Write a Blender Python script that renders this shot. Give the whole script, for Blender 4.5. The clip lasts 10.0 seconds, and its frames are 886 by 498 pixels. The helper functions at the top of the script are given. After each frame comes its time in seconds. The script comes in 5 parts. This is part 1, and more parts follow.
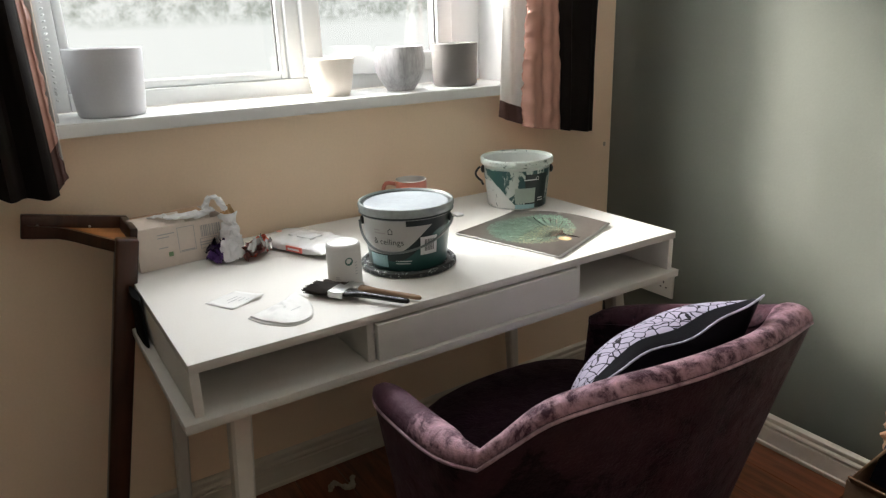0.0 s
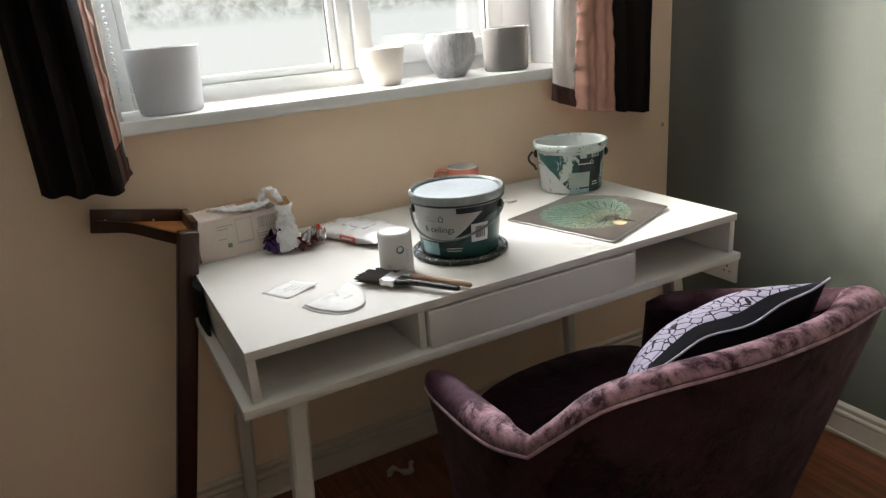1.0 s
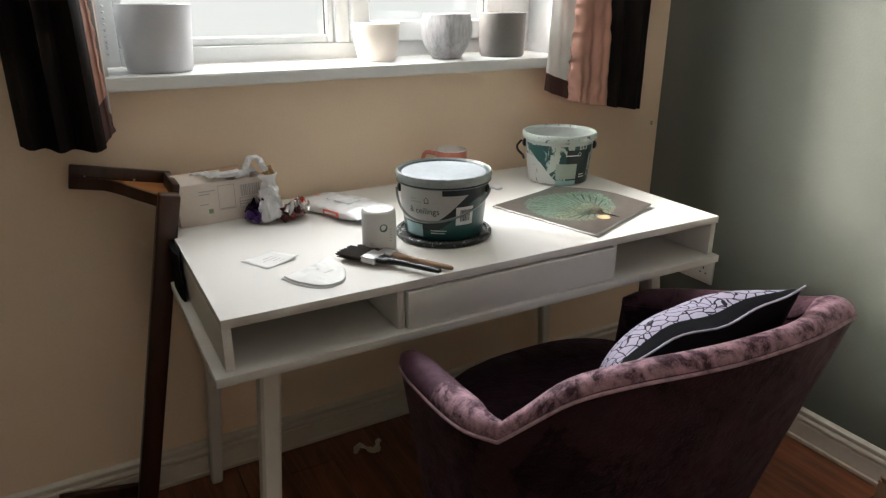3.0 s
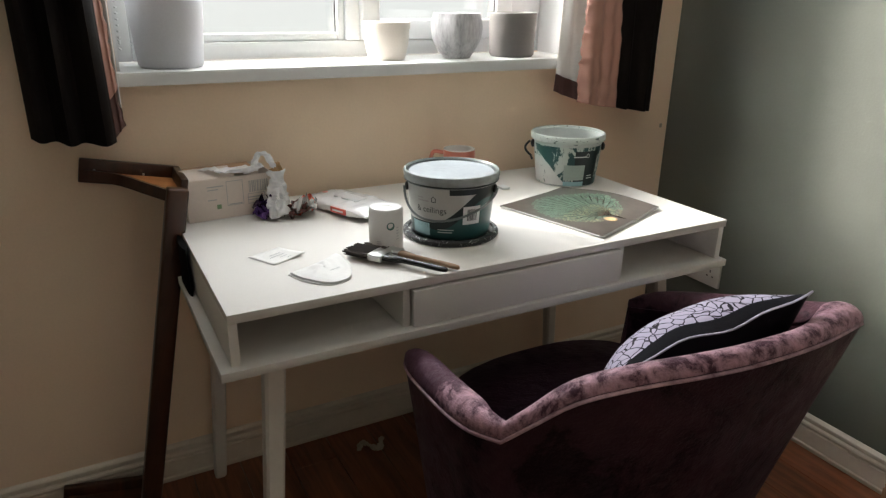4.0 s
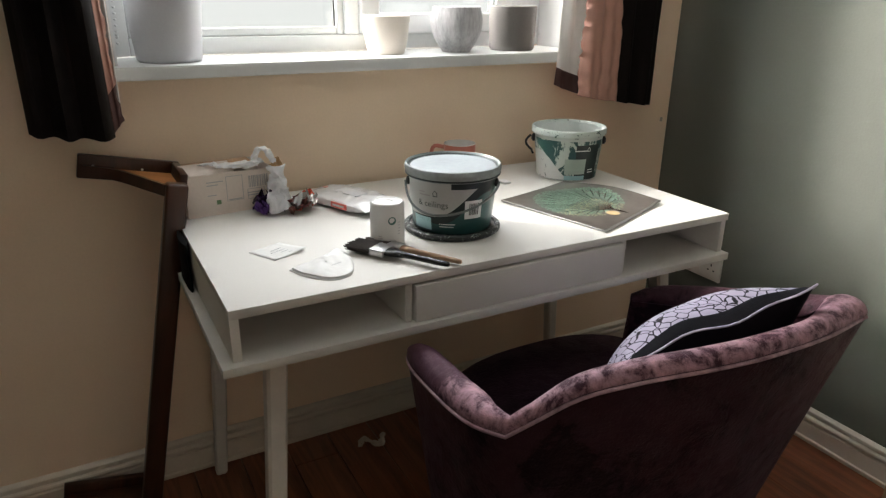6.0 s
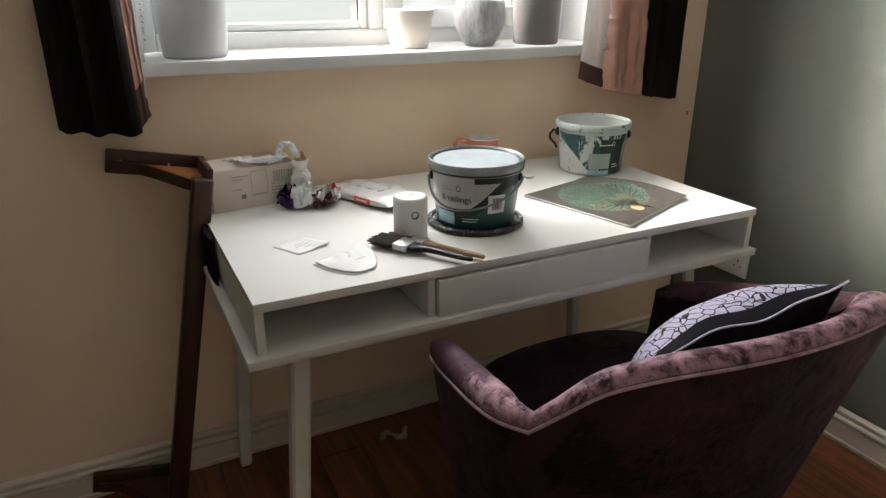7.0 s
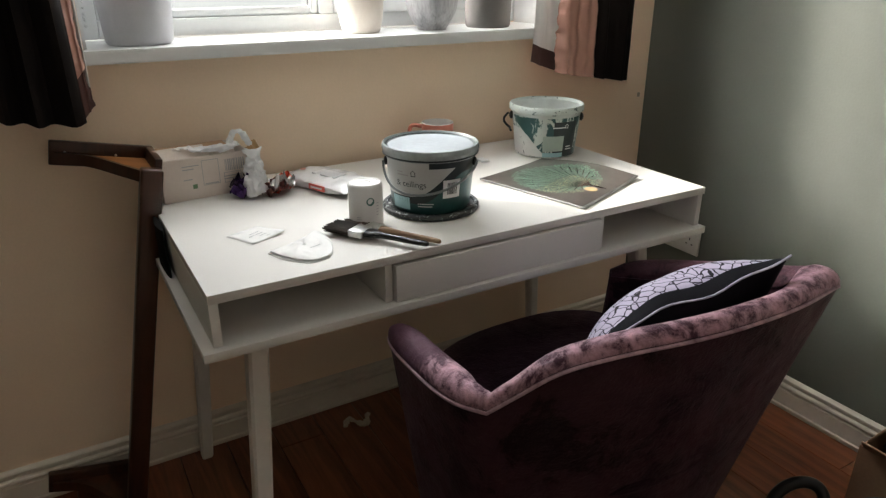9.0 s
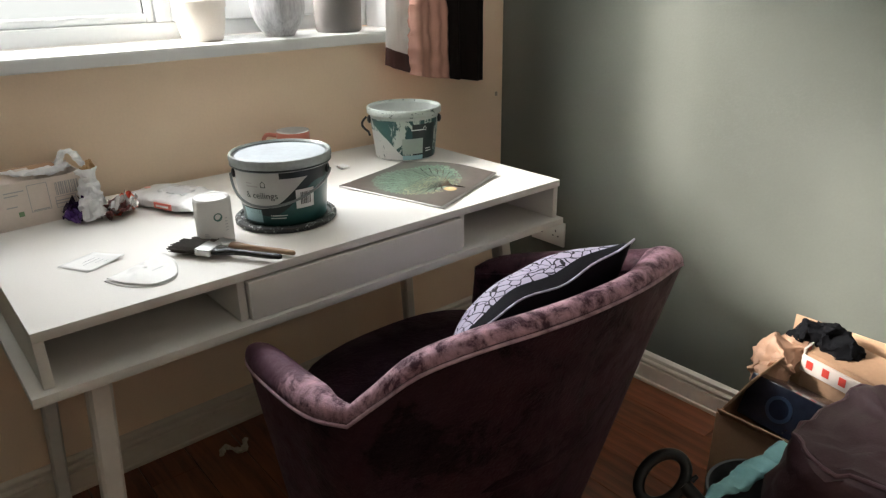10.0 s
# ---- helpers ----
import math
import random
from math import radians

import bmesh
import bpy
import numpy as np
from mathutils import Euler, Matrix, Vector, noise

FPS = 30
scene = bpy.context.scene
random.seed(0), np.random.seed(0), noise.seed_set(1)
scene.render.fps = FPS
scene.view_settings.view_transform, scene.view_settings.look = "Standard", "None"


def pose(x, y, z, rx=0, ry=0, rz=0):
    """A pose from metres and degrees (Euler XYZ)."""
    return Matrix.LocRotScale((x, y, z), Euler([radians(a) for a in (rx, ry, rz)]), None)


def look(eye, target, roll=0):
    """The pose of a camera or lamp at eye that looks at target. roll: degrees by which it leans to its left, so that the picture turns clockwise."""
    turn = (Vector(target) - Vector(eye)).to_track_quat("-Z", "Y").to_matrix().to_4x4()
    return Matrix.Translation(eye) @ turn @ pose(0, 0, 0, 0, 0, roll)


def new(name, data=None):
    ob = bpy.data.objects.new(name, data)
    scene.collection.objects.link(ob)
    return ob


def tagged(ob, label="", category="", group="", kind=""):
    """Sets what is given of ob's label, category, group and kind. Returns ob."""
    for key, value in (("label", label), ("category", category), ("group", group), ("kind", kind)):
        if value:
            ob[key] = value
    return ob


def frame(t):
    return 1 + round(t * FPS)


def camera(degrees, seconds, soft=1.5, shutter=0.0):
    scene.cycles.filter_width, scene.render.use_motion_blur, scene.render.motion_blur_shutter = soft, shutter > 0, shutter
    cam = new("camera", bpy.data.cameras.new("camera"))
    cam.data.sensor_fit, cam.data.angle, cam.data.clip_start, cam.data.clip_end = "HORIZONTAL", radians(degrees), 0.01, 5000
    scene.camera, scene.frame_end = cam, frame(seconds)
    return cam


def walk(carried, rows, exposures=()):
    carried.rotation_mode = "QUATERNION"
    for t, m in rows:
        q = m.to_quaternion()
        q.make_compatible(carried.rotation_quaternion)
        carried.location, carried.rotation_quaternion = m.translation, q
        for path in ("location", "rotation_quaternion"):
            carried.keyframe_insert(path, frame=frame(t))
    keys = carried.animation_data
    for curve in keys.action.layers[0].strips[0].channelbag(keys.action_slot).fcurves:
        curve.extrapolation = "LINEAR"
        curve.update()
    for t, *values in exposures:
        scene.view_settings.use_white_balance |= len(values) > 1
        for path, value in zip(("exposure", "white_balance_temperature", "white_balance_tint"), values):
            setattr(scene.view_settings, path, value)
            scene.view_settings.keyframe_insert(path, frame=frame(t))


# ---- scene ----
cam = camera(66.1, 10.0, soft=1.3)
SUN_EL, SUN_AZ, SUN_DX, SUN_DY = 30.0, -43.0, 0.68, -0.73
SKY, SUN, LAMP, GARDEN = 0.15, 5.0, 20.0, 0.50
EXPOSURES = [(0, 1.06), (1, 0.99), (2.5, 0.96), (7, 0.93), (8.5, 0.92), (9.5, 1.03), (10, 1.10)]
PATH = [
    (0, (-1.771, -1.668, 1.24), (-0.746, -0.067, 0.617), -1.9),
    (0.5, (-1.764, -1.665, 1.238), (-0.867, 0.007, 0.608), -3.3),
    (1, (-1.753, -1.676, 1.238), (-0.888, 0.007, 0.589), -4.6),
    (1.5, (-1.753, -1.671, 1.231), (-0.851, -0.024, 0.541), -3.1),
    (2, (-1.753, -1.668, 1.236), (-0.828, -0.043, 0.527), -1.4),
    (2.5, (-1.759, -1.669, 1.235), (-0.834, -0.039, 0.536), -0.5),
    (4, (-1.762, -1.671, 1.235), (-0.867, -0.025, 0.536), 0.9),
    (4.5, (-1.758, -1.672, 1.234), (-0.835, -0.04, 0.539), 1.0),
    (5, (-1.755, -1.669, 1.23), (-0.82, -0.046, 0.528), 1.0),
    (5.5, (-1.763, -1.664, 1.229), (-0.841, -0.035, 0.524), 0.9),
    (7, (-1.767, -1.659, 1.229), (-0.928, 0.005, 0.504), 0.2),
    (7.5, (-1.766, -1.656, 1.226), (-0.949, 0.013, 0.485), 0.0),
    (8, (-1.765, -1.662, 1.234), (-0.917, -0.004, 0.504), 0.4),
    (8.5, (-1.753, -1.662, 1.222), (-0.851, -0.048, 0.461), 0.5),
    (9, (-1.76, -1.667, 1.23), (-0.829, -0.071, 0.465), -0.0),
    (9.5, (-1.742, -1.672, 1.23), (-0.793, -0.066, 0.509), -0.1),
    (10, (-1.697, -1.684, 1.218), (-0.502, -0.267, 0.469), -0.9),
]
walk(cam, [(t, look(e, a, r)) for t, e, a, r in PATH], EXPOSURES)

# ---- light ----
world = bpy.data.worlds.new("overcast_sky")
scene.world = world
world.use_nodes = True
wn = world.node_tree.nodes
sky = wn.new("ShaderNodeTexSky")
sky.sky_type = "NISHITA"
sky.sun_disc = False
sky.sun_elevation = radians(SUN_EL)
sky.sun_rotation = radians(SUN_AZ)
sky.air_density, sky.dust_density = 1.0, 4.0
wn["Background"].inputs["Strength"].default_value = SKY
world.node_tree.links.new(sky.outputs["Color"], wn["Background"].inputs["Color"])

sun = new("sun", bpy.data.lights.new("sun", "SUN"))
sun.data.energy, sun.data.angle, sun.data.color = SUN, radians(10), (1.0, 0.97, 0.93)
# it shines into the room through the window, from the left of the garden
sun.matrix_world = look((0, 0, 0), (math.cos(radians(SUN_EL)) * SUN_DX, math.cos(radians(SUN_EL)) * SUN_DY, -math.sin(radians(SUN_EL))))

# daylight of the open sky, standing just inside the outer edge of the window opening
sky_lamp = new("window_light", bpy.data.lights.new("window_light", "AREA"))
sky_lamp.data.shape, sky_lamp.data.size, sky_lamp.data.size_y = "RECTANGLE", 0.92, 0.72
sky_lamp.data.energy, sky_lamp.data.color = LAMP, (0.94, 0.975, 1.0)
sky_lamp.matrix_world = look((-0.88, 0.36, 1.68), (-0.98, -1.0, 2.25))


# ---- materials ----
def graph(name):
    m = bpy.data.materials.new(name)
    m.use_nodes = True
    nt = m.node_tree
    return m, nt, nt.nodes["Principled BSDF"]


def node(nt, kind, **values):
    n = nt.nodes.new(kind)
    for k, v in values.items():
        n.inputs[k.replace("_", " ")].default_value = v
    return n


def ramp(nt, fac, stops):
    r = nt.nodes.new("ShaderNodeValToRGB")
    while len(r.color_ramp.elements) < len(stops):
        r.color_ramp.elements.new(0.5)
    for el, (p, c) in zip(r.color_ramp.elements, stops):
        el.position, el.color = p, (*c, 1) if len(c) == 3 else c
    nt.links.new(fac, r.inputs["Fac"])
    return r.outputs["Color"]


def coords(nt, scale=(1, 1, 1), rot=(0, 0, 0)):
    tc = nt.nodes.new("ShaderNodeTexCoord")
    mp = nt.nodes.new("ShaderNodeMapping")
    mp.inputs["Scale"].default_value = scale
    mp.inputs["Rotation"].default_value = rot
    nt.links.new(tc.outputs["Object"], mp.inputs["Vector"])
    return mp.outputs["Vector"]


def bump(nt, bsdf, height, strength, dist=0.002):
    b = nt.nodes.new("ShaderNodeBump")
    b.inputs["Strength"].default_value, b.inputs["Distance"].default_value = strength, dist
    nt.links.new(height, b.inputs["Height"])
    nt.links.new(b.outputs["Normal"], bsdf.inputs["Normal"])


def plain(name, color, rough=0.5, vary=0.12, big=3.0, fine=90.0, relief=0.15, metal=0.0, sheen=0.0, coat=0.0, stretch=(1, 1, 1), spec=0.5):
    """A surface with soft large stains and a fine grain."""
    m, nt, b = graph(name)
    v = coords(nt, stretch)
    n1, n2 = node(nt, "ShaderNodeTexNoise", Scale=big, Detail=5.0), node(nt, "ShaderNodeTexNoise", Scale=fine, Detail=3.0)
    for n in (n1, n2):
        nt.links.new(v, n.inputs["Vector"])
    mix = nt.nodes.new("ShaderNodeMath")
    mix.operation = "MULTIPLY_ADD"
    nt.links.new(n2.outputs["Fac"], mix.inputs[0])
    mix.inputs[1].default_value = 0.4
    sc = nt.nodes.new("ShaderNodeMath")
    sc.operation = "MULTIPLY"
    sc.inputs[1].default_value = 0.6
    nt.links.new(n1.outputs["Fac"], sc.inputs[0])
    nt.links.new(sc.outputs[0], mix.inputs[2])
    lo, hi = [c * (1 - vary) for c in color], [min(1, c * (1 + vary)) for c in color]
    nt.links.new(ramp(nt, mix.outputs[0], [(0.3, lo), (0.7, hi)]), b.inputs["Base Color"])
    b.inputs["Roughness"].default_value, b.inputs["Metallic"].default_value = rough, metal
    b.inputs["Sheen Weight"].default_value, b.inputs["Coat Weight"].default_value = sheen, coat
    b.inputs["Specular IOR Level"].default_value = spec
    bump(nt, b, n2.outputs["Fac"], relief)
    return m


def wood(name, dark, light, rough=0.4, grain=(14, 1.2, 14), per_piece=0.0, coat=0.1):
    m, nt, b = graph(name)
    v = coords(nt, grain)
    n1 = node(nt, "ShaderNodeTexNoise", Scale=2.2, Detail=8.0, Roughness=0.65, Distortion=0.8)
    nt.links.new(v, n1.inputs["Vector"])
    fac = n1.outputs["Fac"]
    if per_piece:
        info = nt.nodes.new("ShaderNodeObjectInfo")
        add = nt.nodes.new("ShaderNodeMath")
        add.operation = "MULTIPLY_ADD"
        add.inputs[1].default_value = per_piece
        nt.links.new(info.outputs["Random"], add.inputs[0])
        nt.links.new(fac, add.inputs[2])
        fac = add.outputs[0]
        shift = nt.nodes.new("ShaderNodeVectorMath")
        shift.operation = "ADD"
        nt.links.new(v, shift.inputs[0])
        nt.links.new(info.outputs["Location"], shift.inputs[1])
        nt.links.new(shift.outputs[0], n1.inputs["Vector"])
    mid = [(a + c) / 2 for a, c in zip(dark, light)]
    nt.links.new(ramp(nt, fac, [(0.3, dark), (0.52, mid), (0.8, light)]), b.inputs["Base Color"])
    b.inputs["Roughness"].default_value, b.inputs["Coat Weight"].default_value = rough, coat
    bump(nt, b, n1.outputs["Fac"], 0.12)
    return m


def velvet(name, dark, pile, scale=13.0, gloss=0.5, cover=0.40, edge=0.045, desk_shade=None):
    """Crushed velvet: pile with blotches where it lies over, fuzzy and slightly glossy against the light."""
    m, nt, b = graph(name)
    v = coords(nt)
    n1 = node(nt, "ShaderNodeTexNoise", Scale=scale, Detail=9.0, Roughness=0.72, Distortion=0.35)
    n2 = node(nt, "ShaderNodeTexNoise", Scale=scale * 22, Detail=3.0)
    n3 = node(nt, "ShaderNodeTexNoise", Scale=scale * 2.4, Detail=9.0, Roughness=0.75, Distortion=0.3)
    for n in (n1, n2, n3):
        nt.links.new(v, n.inputs["Vector"])
    lie = n1.outputs["Fac"]
    if desk_shade:
        # towards the arm fronts the desk's shade is put into the colour
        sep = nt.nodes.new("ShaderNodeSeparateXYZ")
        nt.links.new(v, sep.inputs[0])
        rng = node(nt, "ShaderNodeMapRange", **{"From Min": desk_shade[0], "From Max": desk_shade[1], "To Min": 0.0, "To Max": 0.5})
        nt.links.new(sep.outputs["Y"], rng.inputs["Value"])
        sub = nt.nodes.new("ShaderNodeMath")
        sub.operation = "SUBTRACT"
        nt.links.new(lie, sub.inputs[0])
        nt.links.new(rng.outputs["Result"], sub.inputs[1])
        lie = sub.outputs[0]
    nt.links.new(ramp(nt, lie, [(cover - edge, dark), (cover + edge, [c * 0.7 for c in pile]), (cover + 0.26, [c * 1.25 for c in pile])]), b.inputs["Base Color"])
    nt.links.new(ramp(nt, n3.outputs["Fac"], [(0.34, (0.8,) * 3), (0.50, (0.55,) * 3), (0.70, (0.45,) * 3)]), b.inputs["Roughness"])
    b.inputs["Specular IOR Level"].default_value = gloss
    b.inputs["Specular Tint"].default_value = (1.0, 0.66, 0.78, 1)
    b.inputs["Sheen Weight"].default_value = 0.12
    b.inputs["Sheen Roughness"].default_value = 0.4
    b.inputs["Sheen Tint"].default_value = (1.0, 0.6, 0.76, 1)
    add = nt.nodes.new("ShaderNodeMath")
    add.operation = "MULTIPLY_ADD"
    add.inputs[1].default_value = 0.35
    nt.links.new(n2.outputs["Fac"], add.inputs[0])
    nt.links.new(n3.outputs["Fac"], add.inputs[2])
    bump(nt, b, add.outputs[0], 0.6, 0.005)
    return m


def glass(name, rough=0.02):
    m, nt, b = graph(name)
    b.inputs["Base Color"].default_value = (0.97, 0.99, 0.98, 1)
    b.inputs["Roughness"].default_value = rough
    b.inputs["Transmission Weight"].default_value = 1.0
    b.inputs["IOR"].default_value = 1.45
    return m


CREAM = plain("cream_wall_paint", (0.88, 0.69, 0.51), 0.75, 0.05, 1.6, 160, 0.12)
GREEN = plain("sage_green_wall_paint", (0.130, 0.136, 0.114), 0.75, 0.05, 1.4, 140, 0.12, spec=0.2)
CEIL = plain("ceiling_paint", (0.88, 0.86, 0.82), 0.8, 0.03)
WHITEWALL = plain("pale_wall_paint", (0.78, 0.66, 0.53), 0.8, 0.03)
GLOSS = plain("white_gloss_wood_paint", (0.66, 0.59, 0.50), 0.35, 0.06, 6, 60, 0.06)
SILLW = plain("white_sill_paint", (0.70, 0.70, 0.69), 0.4, 0.03, 4, 60, 0.05)
UPVC = plain("white_upvc", (0.68, 0.70, 0.70), 0.3, 0.03, 5, 80, 0.03)
MELA = plain("white_melamine", (0.70, 0.675, 0.635), 0.58, 0.03, 4, 260, 0.05, spec=0.32)
LEGW = plain("painted_leg_wood", (0.66, 0.63, 0.58), 0.5, 0.06, 6, 90, 0.1)
PLANK = wood("red_brown_laminate", (0.065, 0.021, 0.009), (0.32, 0.105, 0.046), 0.35, (16, 1.1, 16), 0.10, 0.15)
GAP = plain("plank_joint", (0.012, 0.007, 0.005), 0.9)
MAHOG = wood("dark_mahogany", (0.010, 0.003, 0.0015), (0.078, 0.022, 0.008), 0.30, (10, 10, 1.2), 0, 0.05)
SHELFW = wood("orange_brown_veneer", (0.30, 0.11, 0.03), (0.55, 0.24, 0.08), 0.4, (2, 10, 10))
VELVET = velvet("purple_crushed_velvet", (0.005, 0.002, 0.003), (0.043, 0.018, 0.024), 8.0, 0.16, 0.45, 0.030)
# same velvet made paler: window light on the top roll is in the colour
VELVET_LIT = velvet("window_lit_velvet", (0.045, 0.012, 0.025), (0.54, 0.315, 0.375), 30.0, 0.42, 0.47, 0.06, (-0.02, 0.13))
# near-black copy of the chair velvet: shade of seat and underside in its colour
VELVET_SHADED = velvet("shaded_velvet_seat", (0.005, 0.002, 0.004), (0.013, 0.005, 0.009), 9.0, 0.1)
PANE = glass("window_glass")
def sheer(name, color, through_share):
    """Thin cloth: part of the light goes through it."""
    m, nt, b = graph(name)
    v = coords(nt, (1, 1, 0.3))
    n = node(nt, "ShaderNodeTexNoise", Scale=60.0, Detail=4.0)
    nt.links.new(v, n.inputs["Vector"])
    col = ramp(nt, n.outputs["Fac"], [(0.3, [c * 0.9 for c in color]), (0.7, color)])
    nt.links.new(col, b.inputs["Base Color"])
    b.inputs["Roughness"].default_value = 0.5
    tr = nt.nodes.new("ShaderNodeBsdfTranslucent")
    nt.links.new(col, tr.inputs["Color"])
    mx = nt.nodes.new("ShaderNodeMixShader")
    mx.inputs[0].default_value = through_share
    nt.links.new(b.outputs[0], mx.inputs[1])
    nt.links.new(tr.outputs[0], mx.inputs[2])
    nt.links.new(mx.outputs[0], nt.nodes["Material Output"].inputs["Surface"])
    bump(nt, b, n.outputs["Fac"], 0.3)
    return m


DARKCLOTH = plain("dark_brown_curtain_cloth", (0.009, 0.006, 0.005), 0.85, 0.12, 6, 300, 0.1, spec=0.15)
PINKSATIN = sheer("dusty_pink_satin", (0.52, 0.28, 0.22), 0.06)
LINING = sheer("white_curtain_lining", (0.80, 0.78, 0.75), 0.15)
HEM = plain("brown_hem_band", (0.075, 0.03, 0.025), 0.5, 0.2, 8, 300, 0.3)


# ---- building helpers ----
def thing(name, loc, label, category, group="", turn=0.0, kind=""):
    e = new(name)
    e.matrix_world = pose(*loc, 0, 0, turn)
    e.empty_display_size = 0.05
    return tagged(e, label, category, group, kind)


def part(name, bm, material, parent=None, label="", smooth=True):
    me = bpy.data.meshes.new(name)
    bmesh.ops.recalc_face_normals(bm, faces=bm.faces)
    bm.to_mesh(me)
    bm.free()
    for mt in material if isinstance(material, (list, tuple)) else (material,):
        me.materials.append(mt)
    if smooth:
        for p in me.polygons:
            p.use_smooth = True
        me.set_sharp_from_angle(angle=radians(38))
    ob = new(name, me)
    if parent:
        ob.parent = parent
    return tagged(ob, label)


def cuboid(x0, x1, y0, y1, z0, z1, bevel=0.002, bm=None, seg=2):
    own = bm or bmesh.new()
    tmp = bmesh.new()
    bmesh.ops.create_cube(tmp, size=1)
    for v in tmp.verts:
        v.co = Vector((x0 + (v.co.x + 0.5) * (x1 - x0), y0 + (v.co.y + 0.5) * (y1 - y0), z0 + (v.co.z + 0.5) * (z1 - z0)))
    if bevel:
        bmesh.ops.bevel(tmp, geom=tmp.edges[:], offset=bevel, segments=seg, affect="EDGES", profile=0.5)
    join(own, tmp)
    return own


def join(own, tmp, m=None):
    me = bpy.data.meshes.new("tmp")
    if m is not None:
        tmp.transform(m)
    tmp.to_mesh(me)
    tmp.free()
    own.from_mesh(me)
    bpy.data.meshes.remove(me)
    return own


def lathe(profile, n=48, bm=None, loc=(0, 0, 0), wobble=0.0):
    """Turns (radius, height) pairs round the upright axis."""
    own = bm or bmesh.new()
    rings = []
    for r, z in profile:
        if r < 1e-6:
            rings.append([own.verts.new((loc[0], loc[1], loc[2] + z))])
        else:
            rings.append([own.verts.new((loc[0] + r * math.cos(a) * (1 + wobble * math.sin(3 * a)), loc[1] + r * math.sin(a), loc[2] + z)) for a in (2 * math.pi * i / n for i in range(n))])
    for a, b in zip(rings, rings[1:]):
        for i in range(n):
            j = (i + 1) % n
            if len(a) == 1 and len(b) == 1:
                continue
            if len(a) == 1:
                own.faces.new((a[0], b[i], b[j]))
            elif len(b) == 1:
                own.faces.new((a[i], a[j], b[0]))
            else:
                own.faces.new((a[i], a[j], b[j], b[i]))
    return own


def sweep(path, radius, n=10, bm=None, closed=False, flat=1.0, up=(0, 0, 1)):
    """A round or flattened rod along points; radius may be a list."""
    own = bm or bmesh.new()
    pts = [Vector(p) for p in path]
    k = len(pts)
    rings = []
    for i, p in enumerate(pts):
        a = pts[(i - 1) % k] if closed or i else p
        b = pts[(i + 1) % k] if closed or i < k - 1 else p
        d = (b - a).normalized()
        s = d.cross(Vector(up))
        s = s.normalized() if s.length > 1e-4 else Vector((1, 0, 0))
        u = s.cross(d).normalized()
        r = radius[i] if isinstance(radius, (list, tuple)) else radius
        rings.append([own.verts.new(p + s * r * math.cos(2 * math.pi * j / n) + u * r * flat * math.sin(2 * math.pi * j / n)) for j in range(n)])
    for i in range(k if closed else k - 1):
        a, b = rings[i], rings[(i + 1) % k]
        for j in range(n):
            own.faces.new((a[j], a[(j + 1) % n], b[(j + 1) % n], b[j]))
    if not closed:
        own.faces.new(rings[0])
        own.faces.new(rings[-1])
    return own


def loft(rings, closed=True, caps=True, bm=None):
    own = bm or bmesh.new()
    rows = [[own.verts.new(p) for p in r] for r in rings]
    n = len(rows[0])
    for a, b in zip(rows, rows[1:]):
        for j in range(n if closed else n - 1):
            own.faces.new((a[j], a[(j + 1) % n], b[(j + 1) % n], b[j]))
    if caps and closed:
        own.faces.new(rows[0])
        own.faces.new(rows[-1])
    return own


def prism(outline, z0, z1, bm=None, bevel=0.0):
    """Upright slab over an outline of (x, y) corners."""
    tmp = bmesh.new()
    lo = [tmp.verts.new((x, y, z0)) for x, y in outline]
    hi = [tmp.verts.new((x, y, z1)) for x, y in outline]
    tmp.faces.new(lo[::-1])
    tmp.faces.new(hi)
    for i in range(len(lo)):
        j = (i + 1) % len(lo)
        tmp.faces.new((lo[i], lo[j], hi[j], hi[i]))
    if bevel:
        bmesh.ops.bevel(tmp, geom=tmp.edges[:], offset=bevel, segments=2, affect="EDGES")
    own = bm or bmesh.new()
    return join(own, tmp)


def smoothstep(a, b, x):
    t = max(0.0, min(1.0, (x - a) / (b - a)))
    return t * t * (3 - 2 * t)


def polyline(points, n):
    """n points evenly along a smooth curve through the given ones."""
    pts = [Vector(p) for p in points]
    ext = [2 * pts[0] - pts[1], *pts, 2 * pts[-1] - pts[-2]]
    dense = []
    for i in range(1, len(ext) - 2):
        p0, p1, p2, p3 = ext[i - 1:i + 3]
        for k in range(24):
            t = k / 24
            dense.append(0.5 * (2 * p1 + (p2 - p0) * t + (2 * p0 - 5 * p1 + 4 * p2 - p3) * t * t + (3 * p1 - p0 - 3 * p2 + p3) * t ** 3))
    dense.append(pts[-1])
    lens = [0.0]
    for a, b in zip(dense, dense[1:]):
        lens.append(lens[-1] + (b - a).length)
    out, j = [], 0
    for i in range(n):
        d = lens[-1] * i / (n - 1)
        while j < len(lens) - 2 and lens[j + 1] < d:
            j += 1
        f = (d - lens[j]) / max(1e-9, lens[j + 1] - lens[j])
        out.append(dense[j].lerp(dense[j + 1], max(0, min(1, f))))
    return out


# ---- the room ----
RX0, RY0, H = -2.5, -3.0, 2.3          # far corner of the room and its height
WX0, WX1, WZ0, WZ1 = -1.665, -0.405, 1.04, 2.12   # window opening

